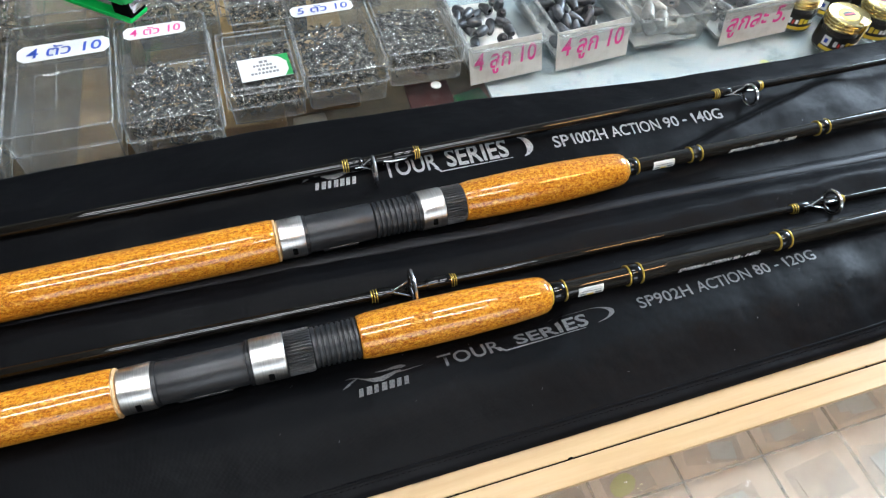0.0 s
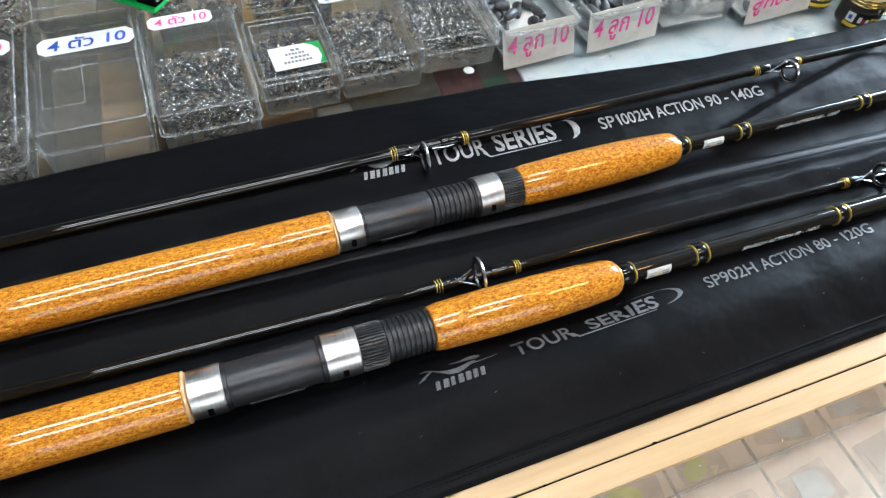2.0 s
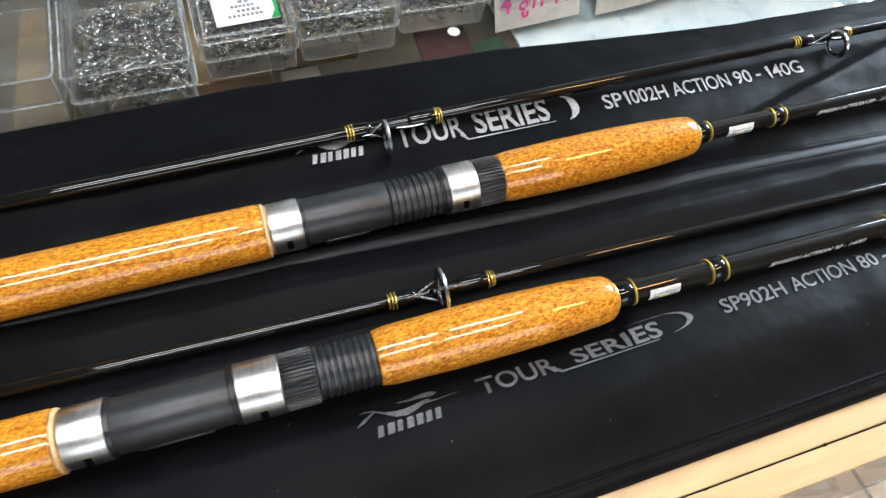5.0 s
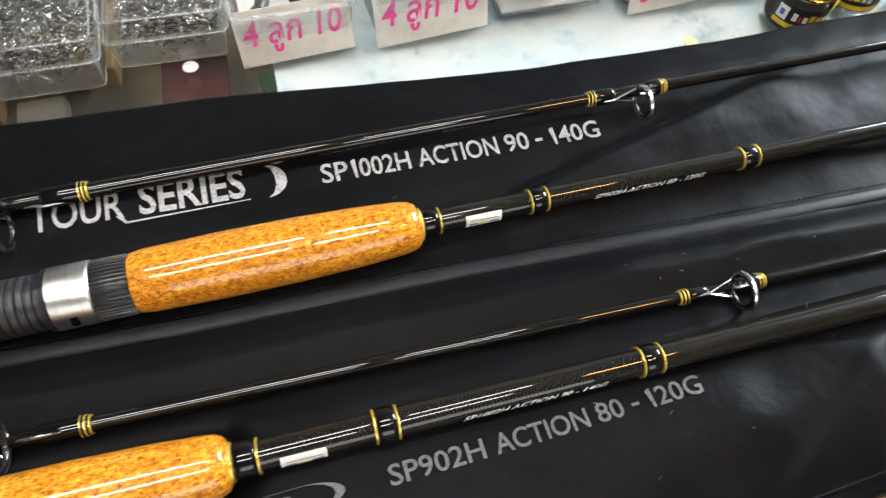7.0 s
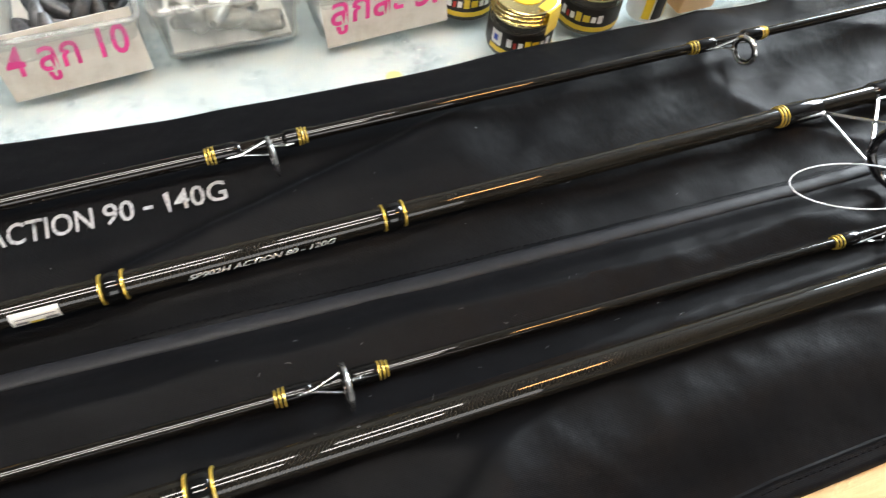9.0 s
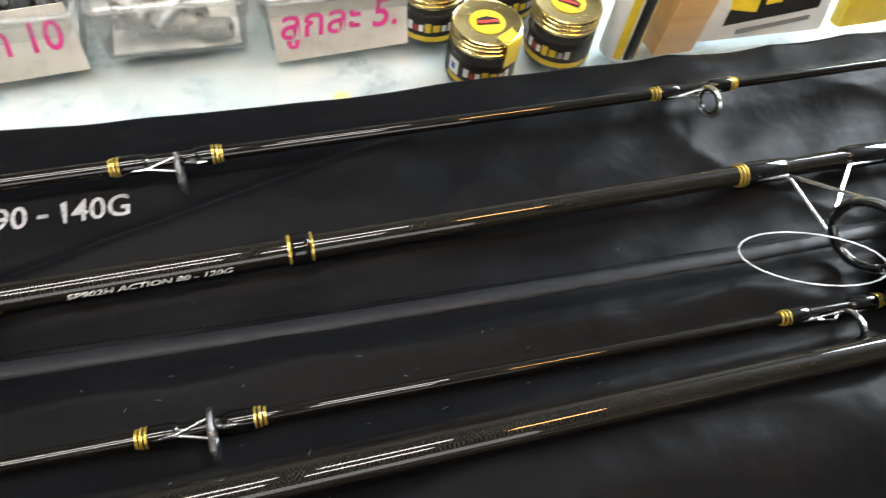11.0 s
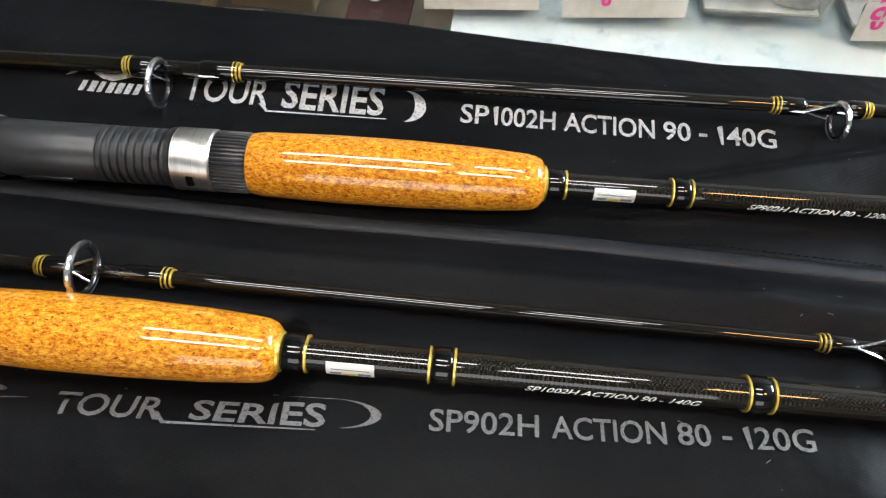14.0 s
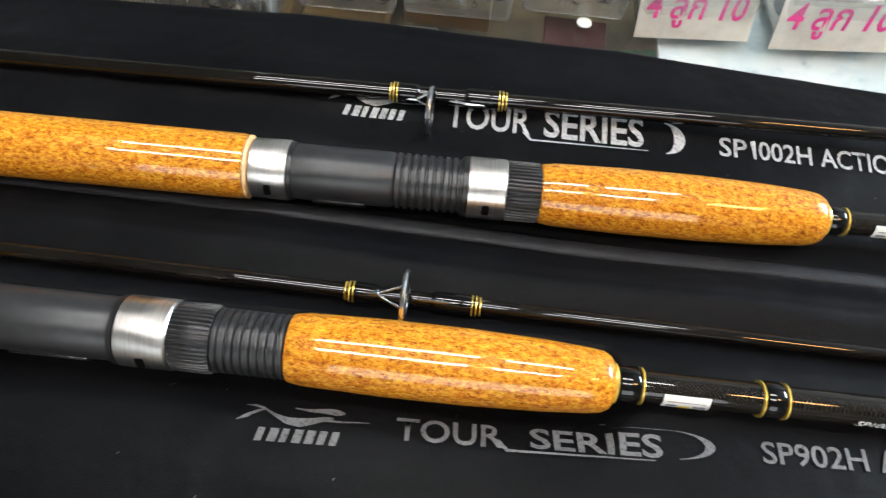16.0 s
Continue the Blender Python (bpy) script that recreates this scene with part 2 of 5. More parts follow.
GLASS = clear_material("counter_glass", (0.955, 0.975, 0.97), 0.01, 0.02, 1.5)
EDGE = clear_material("plastic_edge", (0.92, 0.925, 0.91), 0.24, 0.08)
LEAD = vary(mat("dull_lead", rough=0.42, metal=0.55), [(0.3, (0.060, 0.062, 0.066)), (0.7, (0.145, 0.148, 0.154))], 300, (0.35, 0.5), bump_amount=0.2)
LEAD_LIGHT = vary(mat("pale_lead", rough=0.45, metal=0.4), [(0.3, (0.25, 0.235, 0.21)), (0.7, (0.42, 0.40, 0.36))], 300, (0.35, 0.5), bump_amount=0.2)
HOLE = mat("dark_hole", (0.003, 0.003, 0.003), 0.9)
bsdf(HOLE).inputs["Specular IOR Level"].default_value = 0.02
SWIVEL = mat("sparkle_toned_nickel", (0.2, 0.2, 0.2), 0.26, 0.85)
# pale tones on random bits: the heap's sparkle put into the metal's colour
geo = node(SWIVEL, "ShaderNodeNewGeometry")
link(SWIVEL, ramp(SWIVEL, geo.outputs["Random Per Island"], [(0.0, (0.05, 0.048, 0.045)), (0.50, (0.20, 0.192, 0.18)), (0.80, (0.58, 0.565, 0.54)), (1.0, (0.88, 0.87, 0.84))]), bsdf(SWIVEL).inputs["Base Color"])
WOOD = wood_material("pale_wood", (0.60, 0.415, 0.215), (0.50, 0.320, 0.140))
WOOD_DARK = wood_material("brown_wood", (0.64, 0.39, 0.16), (0.52, 0.29, 0.10))
SHEET = frosted_sheet_material()
LID_GOLD = vary(mat("gold_tinplate", rough=0.25, metal=1.0), [(0.3, (0.62, 0.47, 0.18)), (0.7, (0.80, 0.64, 0.30))], 120, (0.18, 0.32))
JAR_GLASS = clear_material("jar_glass", (0.80, 0.78, 0.70), 0.05, 0.02, 1.5)
WALL = vary(mat("shop_wall", rough=0.8), [(0.3, (0.22, 0.22, 0.21)), (0.7, (0.28, 0.28, 0.27))], 3, bump_amount=0.1)
CEIL = vary(mat("ceiling_paint", rough=0.8), [(0.3, (0.16, 0.16, 0.16)), (0.7, (0.20, 0.20, 0.20))], 3)
FLOOR = vary(mat("floor_tile", rough=0.4), [(0.3, (0.22, 0.20, 0.18)), (0.7, (0.32, 0.30, 0.27))], 5)
DARK_SHELF = vary(mat("dark_shelf", rough=0.6), [(0.3, (0.19, 0.135, 0.075)), (0.7, (0.36, 0.265, 0.155))], 30)
BEIGE = vary(mat("beige_card", rough=0.5), [(0.3, (0.66, 0.54, 0.43)), (0.7, (0.80, 0.70, 0.59))], 40)
PALE = vary(mat("pale_packet", rough=0.3), [(0.3, (0.68, 0.68, 0.64)), (0.7, (0.82, 0.82, 0.79))], 50)
LIME = vary(mat("lime_packet", rough=0.3), [(0.3, (0.66, 0.68, 0.24)), (0.7, (0.76, 0.78, 0.40))], 60)
TUBE = glow_material("tube_glow", (0.97, 0.985, 1.0), TUBE_GLOW)
BULB = glow_material("warm_glow", (1.0, 0.52, 0.20), 42.0)
LINE = mat("nylon_line", (0.75, 0.76, 0.78), 0.2)
STITCH = mat("black_stitch", (0.0015, 0.0015, 0.002), 0.8)
bsdf(STITCH).inputs["Specular IOR Level"].default_value = 0.02
PIPING = vary(mat("black_tape", (0.010, 0.011, 0.013), 0.42), [(0.3, (0.010, 0.011, 0.013)), (0.7, (0.017, 0.018, 0.021))], 120, (0.34, 0.5), bump_amount=0.3)
bsdf(PIPING).inputs["Specular IOR Level"].default_value = 0.16
LINT = mat("pale_lint", (0.30, 0.31, 0.33), 0.8)
DULL_RED = vary(mat("dull_red_card", rough=0.7), [(0.3, (0.085, 0.016, 0.016)), (0.7, (0.16, 0.035, 0.032))], 60)
FILM = clear_material("crinkled_film", (0.985, 0.985, 0.98), 0.13, 0.10)
HAZY = clear_material("cloudy_cover", (0.975, 0.978, 0.97), 0.05, 0.10)


# ---- mesh helpers ----
def part(name, bm, material, parent=None, label="", smooth=True, m=None):
    me = bpy.data.meshes.new(name)
    bm.normal_update()
    bm.to_mesh(me)
    bm.free()
    me.materials.append(material)
    if smooth:
        me.shade_smooth()
        me.set_sharp_from_angle(angle=radians(38))
    ob = new(name, me)
    if parent is not None:
        ob.parent = parent
    if m is not None:
        ob.matrix_basis = m
    if label:
        ob["label"] = label
    return ob


def root(name, m, label, category, group="", kind=""):
    ob = new(name)
    ob.empty_display_size = 0.01
    ob.matrix_basis = m
    return tagged(ob, label, category, group, kind)


def lathe(profile, segs=40, axis="X", caps=True):
    """A turned body from (place on the axis, radius) pairs."""
    bm = bmesh.new()
    rings = []
    for a, r in profile:
        ring = []
        for k in range(segs):
            w = 2 * math.pi * k / segs
            c, s = r * math.cos(w), r * math.sin(w)
            ring.append(bm.verts.new((a, c, s) if axis == "X" else (c, s, a)))
        rings.append(ring)
    for A, B in zip(rings, rings[1:]):
        for k in range(segs):
            j = (k + 1) % segs
            bm.faces.new((A[k], A[j], B[j], B[k]) if axis != "X" else (A[k], B[k], B[j], A[j]))
    if caps:
        bm.faces.new(rings[0] if axis == "X" else rings[0][::-1])
        bm.faces.new(rings[-1][::-1] if axis == "X" else rings[-1])
    bmesh.ops.recalc_face_normals(bm, faces=bm.faces)
    return bm


def block(x0, x1, y0, y1, z0, z1, bevel=0.0, segs=2, bm=None):
    b = bmesh.new()
    vs = [b.verts.new((x, y, z)) for x in (x0, x1) for y in (y0, y1) for z in (z0, z1)]
    for f in ((0, 1, 3, 2), (4, 6, 7, 5), (0, 4, 5, 1), (2, 3, 7, 6), (0, 2, 6, 4), (1, 5, 7, 3)):
        b.faces.new([vs[i] for i in f])
    if bevel:
        bmesh.ops.bevel(b, geom=b.edges[:], offset=bevel, segments=segs, affect="EDGES", profile=0.5)
    bmesh.ops.recalc_face_normals(b, faces=b.faces)
    if bm is None:
        return b
    me = bpy.data.meshes.new("join")
    b.to_mesh(me)
    b.free()
    bm.from_mesh(me)
    bpy.data.meshes.remove(me)
    return bm


def rounded_rect(w, d, r, n=4):
    pts = []
    for cx, cy, a0 in ((w / 2 - r, d / 2 - r, 0), (-w / 2 + r, d / 2 - r, 90), (-w / 2 + r, -d / 2 + r, 180), (w / 2 - r, -d / 2 + r, 270)):
        for k in range(n + 1):
            a = radians(a0 + 90 * k / n)
            pts.append((cx + r * math.cos(a), cy + r * math.sin(a)))
    return pts


def shell(w, d, z0, z1, wall=0.0016, r=0.005, open_top=True, taper=0.0):
    """A thin-walled tray or lid of rounded plan. open_top: the mouth looks up, else down."""
    bm = bmesh.new()
    lo, hi = (z0, z1) if open_top else (z1, z0)
    step = wall if open_top else -wall

    def loop(ww, dd, rr, z):
        return [bm.verts.new((x, y, z)) for x, y in rounded_rect(ww, dd, rr)]
    t = taper
    L = [loop(w - t - 0.003, d - t - 0.003, r, lo), loop(w - t, d - t, r, lo + step), loop(w, d, r, hi),
         loop(w - 2 * wall, d - 2 * wall, max(r - wall, 0.001), hi), loop(w - t - 2 * wall, d - t - 2 * wall, max(r - wall, 0.001), lo + step)]
    n = len(L[0])
    for A, B in zip(L, L[1:]):
        for k in range(n):
            j = (k + 1) % n
            bm.faces.new((A[k], A[j], B[j], B[k]))
    bm.faces.new(L[-1])
    bmesh.ops.recalc_face_normals(bm, faces=bm.faces)
    return bm


def tube(points, radius, segs=8, closed=False, flat=1.0, bm=None):
    """A round bar along points; radius may be a list."""
    bm = bm or bmesh.new()
    pts = [Vector(p) for p in points]
    n = len(pts)
    rings = []
    for i, p in enumerate(pts):
        a = pts[(i - 1) % n] if closed or i else pts[0]
        b = pts[(i + 1) % n] if closed or i < n - 1 else pts[-1]
        d = (b - a).normalized()
        up = Vector((0, 0, 1)) if abs(d.z) < 0.9 else Vector((1, 0, 0))
        s = d.cross(up).normalized()
        u = s.cross(d)
        r = radius[i] if isinstance(radius, (list, tuple)) else radius
        rings.append([bm.verts.new(p + s * r * math.cos(2 * math.pi * k / segs) + u * r * flat * math.sin(2 * math.pi * k / segs)) for k in range(segs)])
    pairs = list(zip(rings, rings[1:])) + ([(rings[-1], rings[0])] if closed else [])
    for A, B in pairs:
        for k in range(segs):
            j = (k + 1) % segs
            bm.faces.new((A[k], A[j], B[j], B[k]))
    if not closed:
        bm.faces.new(rings[0][::-1])
        bm.faces.new(rings[-1])
    bmesh.ops.recalc_face_normals(bm, faces=bm.faces)
    return bm


def torus(R, r, m, segs=36, sides=10, squash=1.0, bm=None):
    pts = [m @ Vector((squash * R * math.cos(2 * math.pi * k / segs), R * math.sin(2 * math.pi * k / segs), 0)) for k in range(segs)]
    return tube(pts, r, sides, True, bm=bm)


def letters(text, width, height, shear=0.0, bold=0.0, thick=0.0):
    """The mesh of a line of text, fitted to a width and height, its lower left corner at 0, 0."""
    c = bpy.data.curves.new("text", "FONT")
    c.body = text
    c.shear, c.offset, c.resolution_u = shear, bold, 3
    o = bpy.data.objects.new("text", c)
    scene.collection.objects.link(o)
    dg = bpy.context.evaluated_depsgraph_get()
    me = bpy.data.meshes.new_from_object(o.evaluated_get(dg))
    bm = bmesh.new()
    bm.from_mesh(me)
    bpy.data.objects.remove(o)
    bpy.data.curves.remove(c)
    bpy.data.meshes.remove(me)
    xs, ys = [v.co.x for v in bm.verts], [v.co.y for v in bm.verts]
    x0, y0, sx, sy = min(xs), min(ys), width / (max(xs) - min(xs)), height / (max(ys) - min(ys))
    for v in bm.verts:
        v.co = Vector(((v.co.x - x0) * sx, (v.co.y - y0) * sy, 0))
    bmesh.ops.triangulate(bm, faces=bm.faces[:])
    bmesh.ops.subdivide_edges(bm, edges=[e for e in bm.edges if e.calc_length() > 0.35 * height], cuts=1)
    return bm


def sheet_outline(points):
    bm = bmesh.new()
    bm.faces.new([bm.verts.new((x, y, 0)) for x, y in points])
    bmesh.ops.triangulate(bm, faces=bm.faces[:])
    return bm


def bar_row(x0, x1, y, h, n, gap=0.25, shear=0.0, seed=1):
    """Plain bars of uneven width, in place of writing."""
    rnd = random.Random(seed)
    bm = bmesh.new()
    w = (x1 - x0) / n
    for i in range(n):
        a, b = x0 + i * w, x0 + (i + 1 - gap * rnd.uniform(0.7, 1.3)) * w
        vs = [bm.verts.new(p) for p in ((a, y, 0), (b, y, 0), (b + shear * h, y + h, 0), (a + shear * h, y + h, 0))]
        bm.faces.new(vs)
    return bm


def lay(bm, place):
    """Carries a flat mesh by a function of x, y to a point."""
    for v in bm.verts:
        v.co = Vector(place(v.co.x, v.co.y, v.co.z))
    return bm


# ---- the room ----
def wall_slab(name, x0, x1, y0, y1, z0, z1, material, label, category="wall"):
    return tagged(part(name, block(x0, x1, y0, y1, z0, z1), material, smooth=False), label, category, kind="structure")


wall_slab("floor", -3, 3, -2.6, 2.6, FLOOR_Z - 0.1, FLOOR_Z, FLOOR, "greyish tiled shop floor below the counter", "floor")
wall_slab("ceiling", -3, 3, -2.6, 2.6, CEILING_Z, CEILING_Z + 0.1, CEIL, "plain grey ceiling over the counter", "ceiling")
wall_slab("wall_west", -3.1, -3, -2.6, 2.6, FLOOR_Z, CEILING_Z, WALL, "plain grey painted shop wall")
wall_slab("wall_north", -3.1, 3.1, 2.6, 2.7, FLOOR_Z, CEILING_Z, WALL, "plain grey painted shop wall")
for n, (x0, x1, z0, z1) in enumerate(((-3.1, -0.65, FLOOR_Z, CEILING_Z), (1.65, 3.1, FLOOR_Z, CEILING_Z), (-0.65, 1.65, FLOOR_Z, 0.15), (-0.65, 1.65, 1.55, CEILING_Z))):
    wall_slab("wall_south_%d" % (n + 1), x0, x1, -2.7, -2.6, z0, z1, WALL, "plain grey wall beside the open shopfront")
for n, (y0, y1, z0, z1) in enumerate(((-2.6, 0.7, FLOOR_Z, CEILING_Z), (2.2, 2.6, FLOOR_Z, CEILING_Z), (0.7, 2.2, FLOOR_Z, 0.85), (0.7, 2.2, 1.86, CEILING_Z))):
    wall_slab("wall_east_%d" % (n + 1), 3.0, 3.1, y0, y1, z0, z1, WALL, "plain grey wall beside the shop window")


def ceiling_panel(x0, x1, y, glow, label, width=0.21):
    r = root("ceiling_light", pose((x0 + x1) / 2, y, CEILING_Z), label, "ceiling light", "ceiling lights")
    h = (x1 - x0) / 2
    part("housing", block(-h, h, -width / 2 - 0.012, width / 2 + 0.012, -0.05, 0, 0.004), PAPER, r, "white metal housing")
    part("diffuser", block(-h + 0.012, h - 0.012, -width / 2, width / 2, -0.062, -0.0505, 0.003), glow, r, "glowing diffuser")


for y in (-0.44, 0.52):
    ceiling_panel(-0.58, 0.34, y, TUBE, "long white fluorescent ceiling light with a glowing diffuser")
    ceiling_panel(0.44, 0.86, y, TUBE, "short white fluorescent ceiling light with a glowing diffuser")
ceiling_panel(1.08, 1.42, -0.25, BULB, "small ceiling light with a warm amber glow", 0.24)


# ---- the counter ----
def cy(x, y0):
    return y0 + SLOPE * x


COUNTER = pose(0, 0, 0, 0, 0, math.degrees(math.atan(SLOPE)))
LINE_Y, OUTER_Y = 0.1597, 0.1458
WOOD_Z = -0.0180

counter = root("display_counter", COUNTER, "shop display counter with glass top, pale wooden frame and dark plinth", "counter")
part("glass_top", block(-1.3, 1.5, 0.3105, 1.05, GLASS_Z - 0.006, GLASS_Z, 0.001), GLASS, counter, "clear glass top sheet", smooth=False)
part("frame_rail", block(-1.3, 1.5, LINE_Y + 0.0004, 0.310, WOOD_Z - 0.040, WOOD_Z, 0.0008), WOOD, counter, "pale varnished wooden rail", smooth=False)
part("edge_strip", block(-1.3, 1.5, OUTER_Y, LINE_Y - 0.0004, WOOD_Z - 0.0050, WOOD_Z - 0.0006, 0.0006), WOOD, counter, "pale wooden edge strip", smooth=False)
part("joint", block(-1.3, 1.5, LINE_Y - 0.0006, LINE_Y + 0.0008, WOOD_Z - 0.0048, WOOD_Z - 0.0012), HOLE, counter, "dark open joint between strips", smooth=False)
rnd = random.Random(11)
for x in [-0.30 + 0.052 * k for k in range(22)]:
    x += rnd.uniform(-0.016, 0.016)
    w, d = rnd.uniform(0.0006, 0.0018), rnd.uniform(0.0005, 0.0009)
    part("chip", lathe([(0, w), (0.00025, w * 0.8)], 9, "Z"), HOLE, counter, "dark chipped spot", smooth=False, m=pose(x, LINE_Y + rnd.uniform(-0.0004, 0.0004), WOOD_Z - 0.0001) @ Matrix.Diagonal((1, d / w, 1, 1)))
part("plinth", block(-1.3, 1.5, 0.06, 1.05, FLOOR_Z, -0.16, 0.004), WOOD_DARK, counter, smooth=False)
part("inner_shelf", block(-1.28, 1.48, 0.271, 1.04, -0.112, -0.104), DARK_SHELF, counter, "brown shelf inside the case", smooth=False)
part("front_post", block(-1.3, 1.5, 0.245, 0.2688, -0.1595, WOOD_Z - 0.046), WOOD, counter, smooth=False)

# divided tray with packets along the front of the counter
front_case = root("front_display_tray", COUNTER, "clear divided tray of small tackle packets under a front glass strip", "display tray")
part("tray_floor", block(-0.35, 1.45, 0.050, 0.165, -0.0780, -0.0750), BEIGE, front_case, smooth=False)
part("front_wall", block(-0.35, 1.45, 0.0465, 0.0495, -0.12, -0.058, 0.0006), CLEAR_TRAY, front_case, smooth=False)
part("cover", block(-0.35, 1.45, 0.0497, 0.168, -0.0632, -0.0612, 0.0005), HAZY, front_case, "clear cover strip", smooth=False)
STEP = 0.0585
for k in range(-9, 20):
    x = 0.262 + STEP * k
    part("divider", block(x - 0.0005, x + 0.0005, 0.051, 0.164, -0.0657, -0.0634), EDGE, front_case, smooth=False)
for y in (0.138, 0.088):
    part("cross_divider", block(-0.349, 1.449, y - 0.0006, y + 0.0006, -0.0656, -0.0636), EDGE, front_case, smooth=False)
rnd = random.Random(5)


def pouch_film(w, d, seed):
    """A crinkled clear film lying over what it holds."""
    bm = bmesh.new()
    nx, ny = 14, 10
    grid = [[bm.verts.new((w * (i / nx - 0.5), d * (j / ny - 0.5) + 0.0012 * noise.noise((i * 0.7, seed, 0)),
                           0.0016 + 0.0012 * noise.noise((i * 0.55, j * 0.6, seed)) + 0.0010 * abs(noise.noise((i * 0.3 + j * 0.35, seed, 2))))) for j in range(ny + 1)] for i in range(nx + 1)]
    for i in range(nx):
        for j in range(ny):
            bm.faces.new((grid[i][j], grid[i + 1][j], grid[i + 1][j + 1], grid[i][j + 1]))
    return bm


def scrap(w, d, rng):
    """A thin soft piece with an uneven outline."""
    bm = sheet_outline([(w * 0.58 * rng.uniform(0.72, 1.0) * math.cos(a), d * 0.58 * rng.uniform(0.72, 1.0) * math.sin(a)) for a in [2 * math.pi * k / 11 for k in range(11)]])
    bmesh.ops.solidify(bm, geom=bm.faces[:], thickness=0.0005)
    return bm


names = {PALE: "white", BEIGE: "beige", LIME: "lime-green"}
for k in range(28):
    for row in range(2):
        m_ = rnd.choice((PALE, PALE, BEIGE, LIME, BEIGE, PALE))
        w, d = rnd.uniform(0.030, 0.044), (rnd.uniform(0.026, 0.034), rnd.uniform(0.015, 0.019))[row]
        x, y = -0.235 + STEP * k + rnd.uniform(-0.006, 0.006), (0.113, 0.150)[row] + rnd.uniform(-0.003, 0.003)
        pk = root("tackle_packet", COUNTER @ pose(x, y, -0.0749, 0, 0, rnd.uniform(-14, 14)), "small clear plastic packet with a %s insert in a divided tray" % names[m_], "packet", "packets in the front tray")
        for c in range(rnd.choice((1, 1, 2))):
            iw, id_ = w * rnd.uniform(0.28, 0.5), d * rnd.uniform(0.4, 0.75)
            part("insert", scrap(iw * 1.3, id_ * 1.2, rnd) if (m_, PALE)[c] is LIME else block(-iw / 2, iw / 2, -id_ / 2, id_ / 2, 0, 0.0005, 0.0002), (m_, PALE)[c], pk, smooth=False, m=pose(rnd.uniform(-0.2, 0.2) * w, rnd.uniform(-0.1, 0.1) * d, 0.0006 * c, 0, 0, rnd.uniform(-25, 25)))
        part("pouch", pouch_film(w, d, k * 2.7 + row), FILM, pk, "crinkled clear film")

# what lies under the glass top
under = part("protective_sheet", block(0.236, 0.90, 0.40, 0.72, -0.0355, -0.0325, 0.0005), SHEET, m=pose(0, 0.012, 0, 0, 0, 1.5), smooth=False)
tagged(under, "scuffed pale blue plastic sheet lying under the glass top", "sheet")
card = part("red_card", block(0.157, 0.196, 0.455, 0.53, -0.05, -0.046, 0.001), DULL_RED, smooth=False)
tagged(card, "dull red card under the glass top", "card")
for x, y, w, d, turn, m_, word in ((0.214, 0.500, 0.022, 0.05, 8, PALE, "white"), (0.240, 0.480, 0.018, 0.06, -6, SEAT, "dark grey"), (0.228, 0.540, 0.03, 0.03, 14, GREEN_PRINT, "green"), (0.120, 0.480, 0.035, 0.05, -4, PALE, "white"), (0.075, 0.520, 0.03, 0.06, 5, BEIGE, "beige")):
    tagged(part("stored_packet", block(-w / 2, w / 2, -d / 2, d / 2, 0, 0.012, 0.002), m_, m=pose(x, y, -0.096, 0, 0, turn)), "%s packet lying on the shelf under the glass" % word, "packet", "packets under the glass")
plank = part("wood_divider", block(-0.108, -0.074, 0.40, 0.72, -0.103, -0.0345, 0.002), WOOD_DARK, smooth=False)
tagged(plank, "brown wooden divider standing under the glass top", "divider")
for x0, x1, y0, y1 in ((-0.062, -0.012, 0.52, 0.70), (-0.004, 0.052, 0.53, 0.72), (0.062, 0.122, 0.555, 0.72)):
    tagged(part("wooden_board", block(x0, x1, y0, y1, -0.088, -0.070, 0.0015), WOOD_DARK, smooth=False), "brown wooden board lying under the glass top", "board", "boards under the glass")
dot_y = part("yellow_dot", lathe([(0, 0.0045), (0.0006, 0.0042)], 20, "Z"), LIME, m=pose(0.477, 0.4745, GLASS_Z))
tagged(dot_y, "small round yellow-green sticker on the glass", "sticker")
dot_w = part("white_dot", lathe([(0, 0.0045), (0.0006, 0.0042)], 20, "Z"), PAPER, m=pose(0.178, 0.5005, GLASS_Z))
tagged(dot_w, "small round white sticker on the glass", "sticker")


# ---- rod bags ----
def smooth01(x):
    x = min(max(x, 0.0), 1.0)
    return x * x * (3 - 2 * x)


def fold(x, y, ax, ay, bx, by, high, reach):
    """A crease: a sharp rise along a line that dies away on its right-hand side."""
    dx, dy = bx - ax, by - ay
    n = math.hypot(dx, dy)
    d = ((x - ax) * dy - (y - ay) * dx) / n
    s = ((x - ax) * dx + (y - ay) * dy) / n / n
    along = smooth01(s / 0.25 + 0.4) * smooth01((1.3 - s) / 0.35)
    return high * along * smooth01(d / 0.009 + 0.5) * math.exp(-max(d, 0) / reach)


def creases(x, y, scale, turn):
    """Sharp little ridges, as in crumpled cloth."""
    c, s = math.cos(turn), math.sin(turn)
    u, v = (x * c + y * s) * scale, (y * c - x * s) * scale * 0.55
    return (1 - abs(noise.noise((u, v, 3.7 + scale)))) ** 6


UPPER_FORM = ((-0.065, -0.080, -0.0075), (-0.045, 0, -0.0072), (-0.014, 0, -0.0010), (0.0, 0, 0.0), (0.012, 0, 0.0022), (0.030, 0, 0.0022), (0.062, 0, -0.0030))


